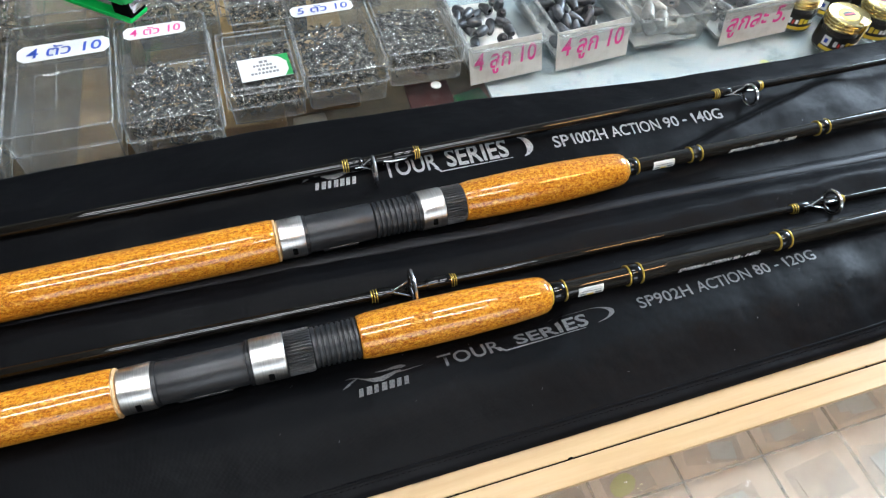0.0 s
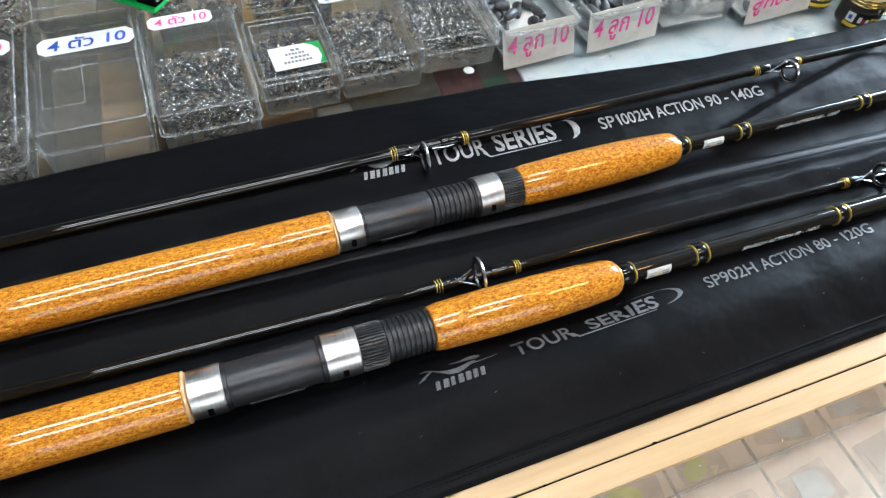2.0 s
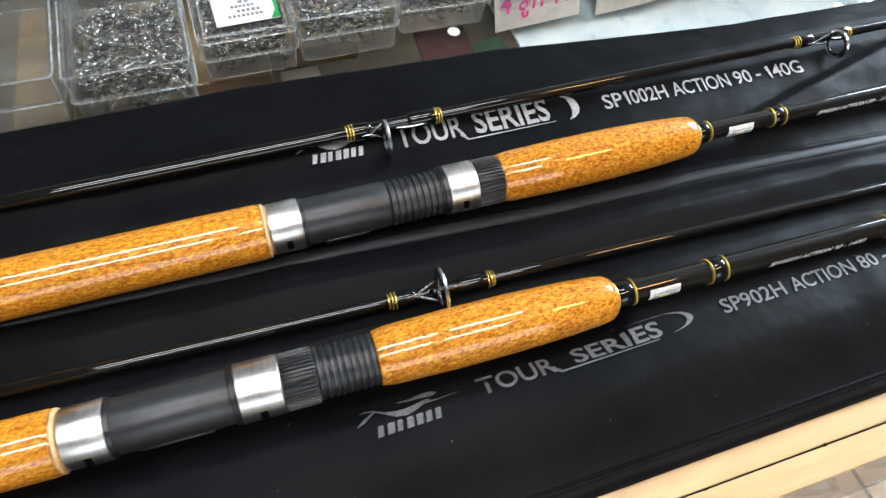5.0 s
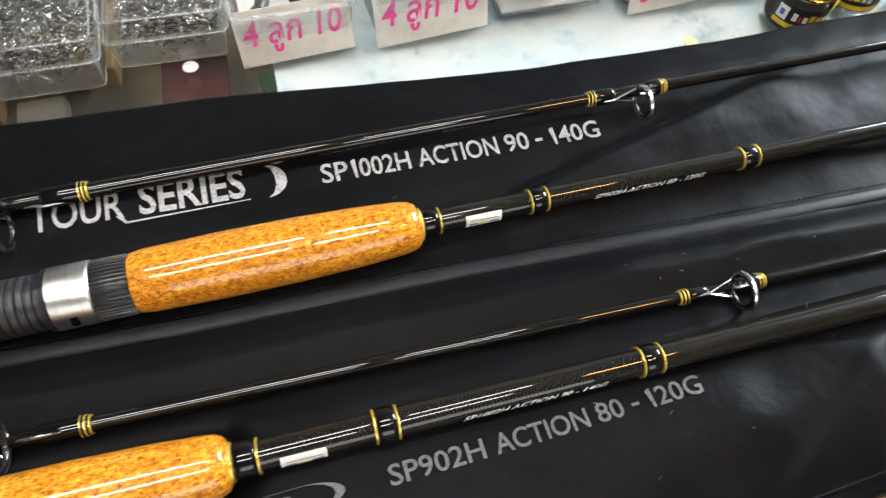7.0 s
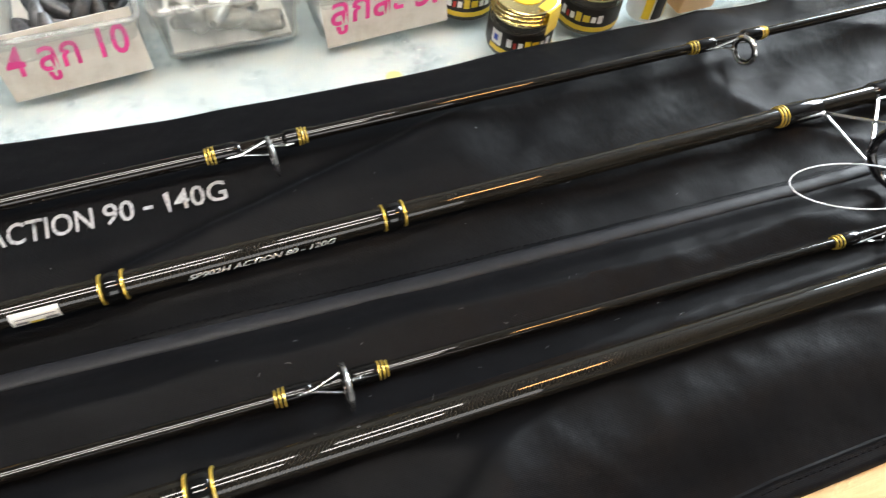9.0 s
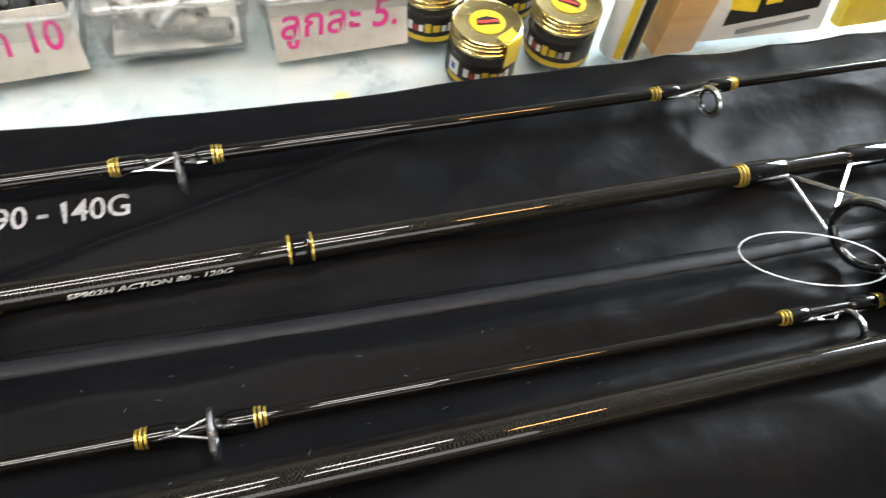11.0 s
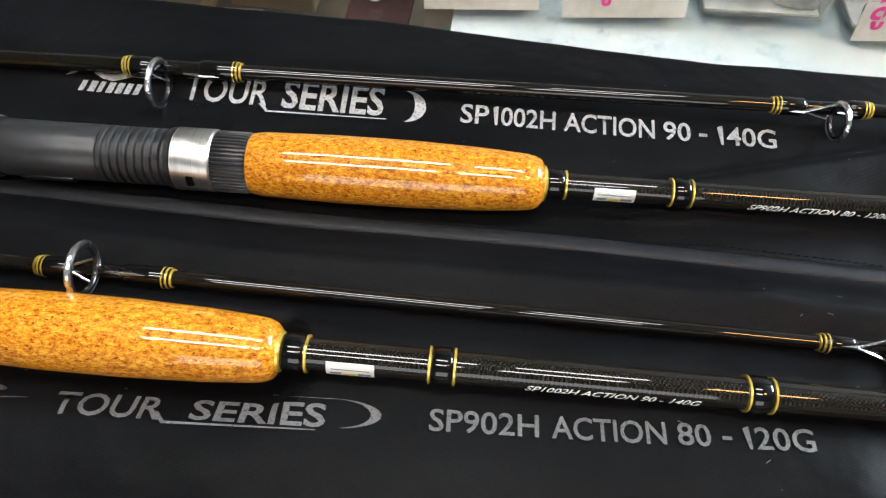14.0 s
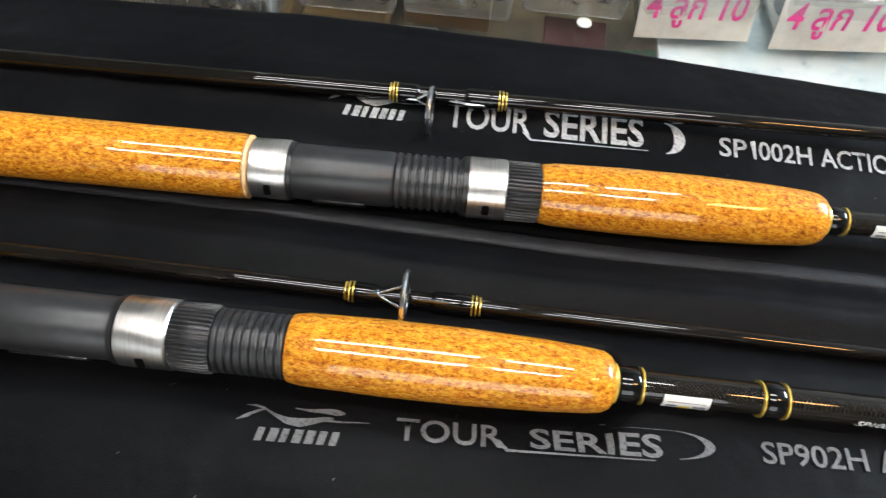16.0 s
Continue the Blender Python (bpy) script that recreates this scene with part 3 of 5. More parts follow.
def upper_height(x, y):
    v = y - (0.3893 + 0.049 * (x - 0.2395))
    z = float(np.interp(v, [f[0] for f in UPPER_FORM], [f[2] for f in UPPER_FORM]))
    z += 0.0010 * noise.noise((x * 11, y * 17, 0.3)) + 0.0005 * noise.noise((x * 38, y * 45, 2.3))
    right = smooth01((x - 0.40) / 0.2) * smooth01((y - upper_front(x)) / 0.025)
    z += right * (0.0046 * noise.noise((x * 9 + y * 8, y * 14, 5.1)) + 0.0016 * noise.noise((x * 30 - y * 25, y * 30, 7.7)) + 0.0030 * creases(x, y, 15, 0.9))
    z += fold(x, y, 0.325, 0.366, 0.475, 0.412, 0.0058, 0.060)
    z += 0.0024 * smooth01((y - 0.425) / 0.02) * smooth01((noise.noise((x * 7, 0, 3.3)) + 0.2) / 0.6)
    return z


def lower_height(x, y):
    z = -0.0020 + 0.0010 * noise.noise((x * 10 + 4, y * 15, 1.3)) + 0.0005 * noise.noise((x * 40, y * 42, 4.3))
    right = smooth01((x - 0.29) / 0.17) * smooth01((y - lower_front(x)) / 0.02) * smooth01((upper_front(x) - y) / 0.025)
    z += right * (0.0046 * noise.noise((x * 12 + y * 14, y * 10 - x * 6, 9.1)) + 0.0016 * noise.noise((x * 34, y * 26, 1.7)) + 0.0036 * creases(x, y, 13, 1.2) + 0.0012 * creases(x, y, 24, 0.5))
    z -= 0.0116 * smooth01((lower_front(x) + 0.046 - y) / 0.046) + 0.0036 * smooth01((y - upper_front(x) + 0.012) / 0.011)
    z += fold(x, y, 0.40, 0.215, 0.46, 0.262, 0.0018, 0.02)
    z += 0.0008 * math.exp(-((y - upper_front(x) + 0.0165) / 0.002) ** 2)
    d = abs(y - 0.2888 - 0.028 * x)
    z = min(z, -0.0068 + 0.003 * x + 0.40 * max(0, d - 0.003))          # pressed down by the slim rod
    d = abs(y - 0.2567 - 0.0434 * x)
    grip = smooth01((0.205 - x) / 0.02)
    return min(z, -0.0008 - 0.0072 * grip - 0.004 * x + 0.45 * max(0, d - 0.004 - 0.006 * grip))


BOTTOMS = {upper_height: GLASS_Z + 0.0012, lower_height: WOOD_Z + 0.0009}


def spread(table):
    xs, ys = zip(*table)
    return lambda x: float(np.interp(x, xs, ys))


upper_back = spread([(-0.6, 0.415), (-0.15, 0.443), (0.02, 0.4545), (0.19, 0.460), (0.27, 0.456), (0.36, 0.4525), (0.44, 0.4545), (0.52, 0.459), (0.65, 0.4665), (0.80, 0.4715), (1.2, 0.49)])
upper_front = spread([(-0.6, 0.306), (0.04, 0.3250), (0.17, 0.3262), (0.30, 0.3310), (0.46, 0.3330), (0.64, 0.3380), (1.2, 0.368)])
lower_front = spread([(-0.6, 0.133), (0.055, 0.1753), (0.17, 0.1823), (0.39, 0.1970), (0.56, 0.2145), (0.68, 0.2210), (1.2, 0.252)])


def lower_back(x):
    return upper_front(x) + 0.010


def rolled(x, y, front, back, height, R):
    d = max(0.0, min(y - front(x), back(x) - y))
    k = 1 - min(d / R, 1.0)
    low = BOTTOMS[height]
    return low + max(height(x, y) - low, 0.0006) * math.sqrt(max(0.0, 1 - k * k))


def bag_body(x0, x1, front, back, height, R, nx=520, ny=72):
    verts, faces = [], []
    vs = [0.5 - 0.5 * math.cos(math.pi * j / ny) for j in range(ny + 1)]
    vs = [0.55 * j / ny + 0.45 * v for j, v in enumerate(vs)]
    n = ny + 1
    for i in range(nx + 1):
        x = x0 + (x1 - x0) * i / nx
        f, b = front(x), back(x)
        for v in vs:
            y = f + (b - f) * v
            verts.append((x, y, rolled(x, y, front, back, height, R)))
        verts.append((x, f + 0.002, BOTTOMS[height] - 0.0008))
        verts.append((x, b - 0.002, BOTTOMS[height] - 0.0008))
    s = n + 2
    for i in range(nx):
        for j in range(ny):
            faces.append((i * s + j, (i + 1) * s + j, (i + 1) * s + j + 1, i * s + j + 1))
        a, b = i * s, (i + 1) * s
        faces += [(a + n, b + n, b, a), (a + ny, b + ny, b + n + 1, a + n + 1), (a + n + 1, b + n + 1, b + n, a + n)]
    faces.append(tuple([*range(0, n), n + 1, n]))
    faces.append(tuple([nx * s + k for k in [*range(0, n), n + 1, n]][::-1]))
    me = bpy.data.meshes.new("body")
    me.from_pydata(verts, [], faces)
    bm = bmesh.new()
    bm.from_mesh(me)
    bpy.data.meshes.remove(me)
    bmesh.ops.recalc_face_normals(bm, faces=bm.faces)
    return bm


def dashes(x0, x1, yline, zat, step=0.0034, length=0.0022, r=0.00028):
    """A row of stitches as short raised threads."""
    bm = bmesh.new()
    x = x0
    while x < x1:
        a, b = Vector((x, yline(x), zat(x, yline(x)))), Vector((x + length, yline(x + length), zat(x + length, yline(x + length))))
        tube([a - Vector((0, 0, r)), (a + b) / 2 + Vector((0, 0, r * 0.9)), b - Vector((0, 0, r))], r, 4, bm=bm)
        x += step
    return bm


def printed(bag, name, bm, x, y, slope, height, label="", lift=0.0006):
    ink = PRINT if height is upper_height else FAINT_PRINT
    c, s = math.cos(math.atan(slope)), math.sin(math.atan(slope))

    def place(u, v, w):
        X, Y = x + u * c - v * s, y + u * s + v * c
        return X, Y, height(X, Y) + lift
    return part(name, lay(bm, place), ink, bag, label, smooth=False)


def crescent(w, h, tail=0.0, inner=0.55):
    """A moon-shaped swoosh with its horns to the left; tail: how far the upper horn runs out."""
    rows = []
    for k in range(25):
        a = radians(-78 + 165 * k / 24)
        rows.append(((w * math.cos(a), h / 2 * math.sin(a)), (w * inner * math.cos(a), h / 2 * math.sin(a) * 0.97)))
    for k in range(1, 7 if tail else 1):
        rows.append(((-tail * k / 6, h / 2), (-tail * k / 6, h / 2 * (0.95 + 0.045 * k / 6))))
    bm = bmesh.new()
    vs = [(bm.verts.new((*p, 0)), bm.verts.new((*q, 0))) for p, q in rows]
    for (a, b), (c, d) in zip(vs, vs[1:]):
        bm.faces.new((a, c, d, b))
    return bm


def ribbon(points):
    """A flat flowing band through (x, y, half width) triples, smoothed."""
    pts = np.array(points, float)
    t = np.linspace(0, len(pts) - 1, 6 * len(pts))
    x, y, w = (np.interp(t, range(len(pts)), pts[:, k]) for k in range(3))
    bm = bmesh.new()
    rows = []
    for i in range(len(t)):
        j, k = max(i - 1, 0), min(i + 1, len(t) - 1)
        dx, dy = x[k] - x[j], y[k] - y[j]
        n = math.hypot(dx, dy) or 1
        rows.append((bm.verts.new((x[i] - dy / n * w[i], y[i] + dx / n * w[i], 0)), bm.verts.new((x[i] + dy / n * w[i], y[i] - dx / n * w[i], 0))))
    for (p, q), (r, u) in zip(rows, rows[1:]):
        bm.faces.new((q, u, r, p))
    return bm


def swoosh(w, h):
    """The plain flowing bands of the emblem over the brand bars: forked end, full middle, a long thin point."""
    bands = (((0.00, 0.22, 0.01), (0.07, 0.38, 0.07), (0.15, 0.62, 0.06), (0.20, 0.74, 0.03)), ((0.05, 0.84, 0.01), (0.12, 0.86, 0.05), (0.20, 0.74, 0.05)),
             ((0.19, 0.76, 0.03), (0.28, 0.50, 0.06), (0.38, 0.30, 0.13), (0.48, 0.26, 0.17), (0.58, 0.36, 0.13), (0.66, 0.48, 0.10), (0.72, 0.52, 0.05)),
             ((0.66, 0.42, 0.05), (0.78, 0.40, 0.04), (0.90, 0.44, 0.025), (1.00, 0.46, 0.01)), ((0.42, 0.86, 0.02), (0.54, 0.80, 0.06), (0.66, 0.84, 0.12), (0.74, 0.80, 0.14), (0.80, 0.78, 0.05)))
    return [ribbon([(x * w, y * h, k * h) for x, y, k in band]) for band in bands]


UPPER_MODEL = (("SP", 0, 0.090), ("1", 0.098, 0.119), ("002H", 0.129, 0.303), ("ACTION", 0.331, 0.618), ("90", 0.646, 0.732), ("-", 0.758, 0.784), ("1", 0.812, 0.834), ("40G", 0.846, 1.0))
LOWER_MODEL = (("SP902H", 0, 0.287), ("ACTION", 0.320, 0.617), ("80", 0.646, 0.733), ("-", 0.763, 0.788), ("1", 0.814, 0.836), ("20G", 0.848, 1.0))


def bag_print(bag, height, slope, spans, model_at, tour_at, series_at, tail, moon_at, moon_size, moon_tail, bars_at, bars_size, emblem_at, emblem_size):
    wide, high = model_at[2], model_at[3]
    for word, u0, u1 in spans:
        if word == "1":
            bm = sheet_outline([(x * (u1 - u0) * wide, y * high) for x, y in ((0.66, 0), (1, 0), (1, 1), (0.80, 1), (0.26, 0.91), (0.26, 0.82), (0.66, 0.87))])
        else:
            bm = letters(word, (u1 - u0) * wide, high * (0.16 if word == "-" else 1.0), bold=0.011)
        for v in bm.verts:
            v.co.x += u0 * wide
            v.co.y += 0.36 * high if word == "-" else 0
        printed(bag, "lettering", bm, model_at[0], model_at[1], slope, height, "silver printed model lettering")
    printed(bag, "lettering", letters("TOUR", tour_at[2], tour_at[3], bold=0.012), tour_at[0], tour_at[1], slope, height, "silver printed lettering")
    printed(bag, "lettering", letters("SERIES", series_at[2], series_at[3], bold=0.02), series_at[0], series_at[1], slope, height, "silver printed lettering")
    (ax, ay), (bx, by) = tail
    n = math.hypot(bx - ax, by - ay)
    printed(bag, "underline", sheet_outline([(-0.004, 0.0045), (-0.0022, 0.0045), (0.0008, 0.0009), (n, 0.0004), (n, 0), (0, 0)]), ax, ay, (by - ay) / (bx - ax), height)
    printed(bag, "crescent", crescent(*moon_size, moon_tail, 0.78 if moon_tail else 0.5), moon_at[0], moon_at[1], slope, height, "silver printed crescent")
    for k in range(7):
        step = bars_size[0] / 7
        printed(bag, "brand_bar", bar_row(k * step, (k + 1) * step, 0, bars_size[1], 1, 0.36, 0.22, k), bars_at[0], bars_at[1], slope, height, "silver printed bar")
    for band in swoosh(*emblem_size):
        printed(bag, "emblem", band, emblem_at[0], emblem_at[1], slope, height, "silver printed flowing emblem")


upper_bag = root("rod_bag", pose(0, 0, 0), "black nylon rod bag with silver lettering lying flat on the counter", "rod bag", "rod bags")
part("body", bag_body(-0.55, 1.15, upper_front, upper_back, upper_height, 0.007), NYLON, upper_bag)
lower_bag = root("rod_bag", pose(0, 0, 0), "black nylon rod bag with fainter silver lettering and stitched front hem", "rod bag", "rod bags")
part("body", bag_body(-0.55, 1.15, lower_front, lower_back, lower_height, 0.003), NYLON, lower_bag)

xs = [-0.55 + 0.01 * k for k in range(171)]
part("piping", tube([(x, upper_front(x) + 0.0024, -0.0055 + 0.0006 * noise.noise((x * 13, 1, 1))) for x in xs], 0.0036, 14, flat=0.32), PIPING, upper_bag, "raised black piped edge")
part("stitching", dashes(-0.2, 0.95, lambda x: upper_front(x) + 0.0082, lambda x, y: rolled(x, y, upper_front, upper_back, upper_height, 0.007)), STITCH, upper_bag, "row of black stitches")
part("hem", tube([(x, lower_front(x) + 0.0085, rolled(x, lower_front(x) + 0.0085, lower_front, lower_back, lower_height, 0.003) - 0.0006) for x in xs], 0.0012, 8), NYLON, lower_bag, "raised black hem")
part("stitching", dashes(-0.2, 0.95, lambda x: lower_front(x) + 0.0060, lambda x, y: rolled(x, y, lower_front, lower_back, lower_height, 0.003)), STITCH, lower_bag, "row of black stitches")

bag_print(upper_bag, upper_height, 0.036, UPPER_MODEL, (0.2395, 0.3880, 0.1425, 0.0100), (0.111, 0.3832, 0.0395, 0.0140), (0.1570, 0.3848, 0.0470, 0.0155),
          ((0.151, 0.3815), (0.206, 0.3850)), (0.2130, 0.3930), (0.0102, 0.0172), 0.0, (0.0620, 0.3818), (0.0300, 0.0056), (0.054, 0.3868), (0.047, 0.0105))
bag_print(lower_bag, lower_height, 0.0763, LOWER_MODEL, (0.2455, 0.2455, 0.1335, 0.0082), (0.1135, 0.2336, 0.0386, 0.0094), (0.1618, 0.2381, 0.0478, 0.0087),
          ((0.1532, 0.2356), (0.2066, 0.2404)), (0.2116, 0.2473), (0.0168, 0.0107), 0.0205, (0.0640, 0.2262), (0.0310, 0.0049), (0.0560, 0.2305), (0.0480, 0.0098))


def lint(n, x0, x1, y0, y1, height, seed):
    """Short pale threads and specks caught on the cloth."""
    rng = random.Random(seed)
    bm = bmesh.new()
    for k in range(n):
        x, y = rng.uniform(x0, x1), rng.uniform(y0, y1)
        a, l = rng.uniform(-0.5, 1.3), rng.choice((0.0004, 0.0006, 0.0012, 0.0022))
        pts = [(x + l * t * math.cos(a), y + l * t * math.sin(a) + 0.15 * l * math.sin(3 * t)) for t in (0, 0.5, 1)]
        tube([(px, py, height(px, py) + 0.0002) for px, py in pts], 0.00006, 4, bm=bm)
    return bm


tagged(part("lint", lint(26, 0.36, 0.56, 0.275, 0.322, lower_height, 5), LINT, lower_bag, "scattered pale lint"), kind="stuff")
tagged(part("lint", lint(30, 0.0, 0.5, 0.20, 0.30, lower_height, 6), LINT, lower_bag, "scattered pale lint"), kind="stuff")
tagged(part("lint", lint(30, 0.1, 0.6, 0.345, 0.43, upper_height, 7), LINT, upper_bag, "scattered pale lint"), kind="stuff")


# ---- fishing rods ----
def axis_pose(y0, slope, z0, drop):
    """The pose of a rod along x: its axis at x = 0, its slope in plan, and how much it sinks per metre."""
    return pose(0, y0, z0, 0, math.degrees(math.atan(drop)), math.degrees(math.atan(slope)))


def around(r, lift=0.0002):
    """Wraps a flat mesh round a rod: u along it, v up from the side that faces the counter's front."""
    def place(u, v, w):
        a = v / r
        rr = r(u) + lift if callable(r) else r + lift
        return u, -rr * math.cos(a), rr * math.sin(a)
    return place


def ring_band(rod, x, r, width, material=GOLD, name="gold_band"):
    e = width / 2
    return part(name, lathe([(x - e, r), (x - e * 0.7, r + 0.00045), (x + e * 0.7, r + 0.00045), (x + e, r)], 32), material, rod)


def wrap(rod, x0, x1, r):
    return part("thread_wrap", lathe([(x0, r), (x0 + 0.0006, r + 0.0006), (x0 + 0.0020, r + 0.0011), (x1 - 0.0020, r + 0.0011), (x1 - 0.0006, r + 0.0006), (x1, r)], 32), THREAD, rod)


def butt_section(name, label, m, seat, fore, collars, sticker, text, text_x, guide_x, r_blank, screw_in_front):
    """seat: places of rear grip end, rear hood end, tube end, next ends up to the foregrip; fore: foregrip start and end."""
    rod = root(name, m, label, "fishing rod", "rods on the bags")
    a, b, c, d, e, f = seat
    part("butt_grip", lathe([(-0.52, 0.0125), (-0.515, 0.0138), (-0.2, 0.0140), (a - 0.003, 0.0141), (a - 0.0008, 0.0136), (a - 0.0006, 0.0122)], 56), CORK, rod, "varnished burl cork")
    part("cork_rim", lathe([(a - 0.0006, 0.0136), (a + 0.0001, 0.0138), (a + 0.0008, 0.0132), (a + 0.0016, 0.011)], 48), CREAM, rod, "pale bare cork rim")
    rear = part("rear_hood", lathe([(a + 0.0016, 0.0122), (a + 0.0022, 0.0128), (b - 0.0008, 0.0131), (b, 0.0127), (b, 0.0112)], 56), STEEL, rod, "brushed steel hood")
    part("collar", lathe([(b, 0.0124), (b + 0.0004, 0.0127), (b + 0.0022, 0.0124), (b + 0.0026, 0.0116)], 48), SEAT_BLACK, rod)
    tube_r = 0.0120
    part("seat_tube", lathe([(b + 0.002, 0.0117), (b + 0.004, tube_r), (c - 0.0015, tube_r), (c, 0.0112)], 56), SEAT, rod, "matt dark grey plastic tube")
    part("foot_recess", block(b + 0.010, c - 0.012, -0.0128, -0.0113, -0.0040, 0.0006, 0.0006), SEAT_BLACK, rod, m=pose(0, 0, 0, 22, 0, 0))

    def thread_body(x0, x1):
        prof, x = [(x0, 0.0108)], x0
        pitch = (x1 - x0) / 9
        for k in range(9):
            prof += [(x + 0.10 * pitch, 0.0110), (x + 0.25 * pitch, 0.0120), (x + 0.75 * pitch, 0.0120), (x + 0.92 * pitch, 0.0110)]
            x += pitch
        prof.append((x1, 0.0108))
        part("screw_thread", lathe(prof, 48), SEAT, rod, "ribbed dark grey plastic thread")

    def front_hood(x0, x1):
        part("hood_lip", lathe([(x0 - 0.0028, 0.0112), (x0 - 0.0020, 0.0129), (x0, 0.0131)], 48), SEAT_BLACK, rod)
        hood = part("front_hood", lathe([(x0, 0.0124), (x0 + 0.0006, 0.0132), (x1 - 0.0006, 0.0132), (x1, 0.0126)], 56), STEEL, rod, "brushed steel hood")
        part("slot", block((x0 + x1) / 2 - 0.0016, (x0 + x1) / 2 + 0.0016, -0.0137, -0.0125, -0.0036, 0.0012, 0.0005), HOLE, hood, m=pose(0, 0, 0, -14, 0, 0))

    def knurl(x0, x1):
        bm = bmesh.new()
        n = 44
        rows = []
        for x, k in ((x0, 0.95), (x0 + 0.001, 1.0), (x1 - 0.001, 1.0), (x1, 0.95)):
            row = []
            for i in range(n * 4):
                r = (0.0129 if i % 4 < 2 else 0.0120) * k
                w = 2 * math.pi * i / (n * 4)
                row.append(bm.verts.new((x, r * math.cos(w), r * math.sin(w))))
            rows.append(row)
        for A, B in zip(rows, rows[1:]):
            for i in range(n * 4):
                j = (i + 1) % (n * 4)
                bm.faces.new((A[i], B[i], B[j], A[j]))
        bm.faces.new(rows[0]), bm.faces.new(rows[-1][::-1])
        bmesh.ops.recalc_face_normals(bm, faces=bm.faces)
        part("knurled_nut", bm, SEAT, rod, "grooved dark grey plastic nut")

    if screw_in_front:
        front_hood(c + 0.0005, d)
        knurl(d, e)
        thread_body(e, f)
    else:
        thread_body(c, d)
        front_hood(d + 0.0005, e)
        knurl(e, f)
    part("slot", block((a + b) / 2 - 0.0004, (a + b) / 2 + 0.0026, -0.0136, -0.0122, -0.0036, 0.0012, 0.0005), HOLE, rear, m=pose(0, 0, 0, -14, 0, 0))
    g0, g1 = fore
    L = g1 - g0
    part("foregrip", lathe([(g0, 0.0120), (g0 + 0.0006, 0.0127), (g0 + 0.006, 0.0136), (g0 + 0.3 * L, 0.0143), (g0 + 0.55 * L, 0.0142), (g0 + 0.78 * L, 0.0133), (g0 + 0.92 * L, 0.0121),
                            (g1 - 0.0045, 0.0114), (g1 - 0.0018, 0.0101), (g1 - 0.0004, 0.0082), (g1, 0.0064)], 64), CORK, rod, "varnished burl cork")
    part("winding_check", lathe([(g1 - 0.0010, 0.0078), (g1 + 0.0006, 0.0074), (g1 + 0.0013, 0.0062)], 40), GOLD, rod, "small gold ring at the grip end")
    x_end = 1.05
    taper = lambda x: r_blank - 0.0021 * (x - g1)
    part("blank", lathe([(g1 - 0.002, taper(g1)), (g1 + 0.2, taper(g1 + 0.2)), (0.62, taper(0.62)), (x_end, taper(x_end))], 48), CARBON, rod, "glossy carbon-weave tube")
    for k, (x0, x1, kind) in enumerate(collars):
        wrap(rod, x0, x1, taper(x0))
        if kind in "rb":
            ring_band(rod, x1 + 0.0004, taper(x1) + 0.0005, 0.0010)
        if kind == "b":
            ring_band(rod, x0 - 0.0004, taper(x0) + 0.0005, 0.0010)
    s0, s1 = sticker
    rs = taper(s0)
    w = s1 - s0
    dv = -0.0005 if screw_in_front else -0.0010          # how far the stickers and print sit round the tube

    def patch(u0, u1, v0, v1):
        bm = bmesh.new()
        nu, nv = 6, 8
        grid = [[bm.verts.new((u0 + (u1 - u0) * i / nu, v0 + (v1 - v0) * j / nv, 0)) for j in range(nv + 1)] for i in range(nu + 1)]
        for i in range(nu):
            for j in range(nv):
                bm.faces.new((grid[i][j], grid[i + 1][j], grid[i + 1][j + 1], grid[i][j + 1]))
        return bm
    st = part("sticker", lay(patch(s0, s1, dv - 0.0013, dv + 0.0056), around(rs, 0.0003)), PAPER, rod, "small white paper sticker")
    part("print", lay(patch(s0 + 0.35 * w, s0 + 0.62 * w, dv - 0.0010, dv + 0.0008), around(rs, 0.0004)), YELLOW, st, "yellow printed mark")
    part("print", lay(patch(s0 + 0.10 * w, s0 + 0.9 * w, dv + 0.0026, dv + 0.0030), around(rs, 0.0004)), GREY_INK, st)
    part("print", lay(patch(s0 + 0.08 * w, s0 + 0.32 * w, dv, dv + 0.0014), around(rs, 0.0004)), GREY_INK, st)
    part("print", lay(patch(s0 + 0.66 * w, s0 + 0.93 * w, dv - 0.0002, dv + 0.0014), around(rs, 0.0004)), GREY_INK, st)
    t0, t1 = text_x
    tx = letters(text, t1 - t0, 0.0030, shear=0.35, bold=0.012)
    for v in tx.verts:
        v.co.x += t0
        v.co.y += dv
    part("lettering", lay(tx, around(taper(t0), 0.0002)), WHITE_INK, rod, "white printed model lettering", smooth=False)
    return rod, taper


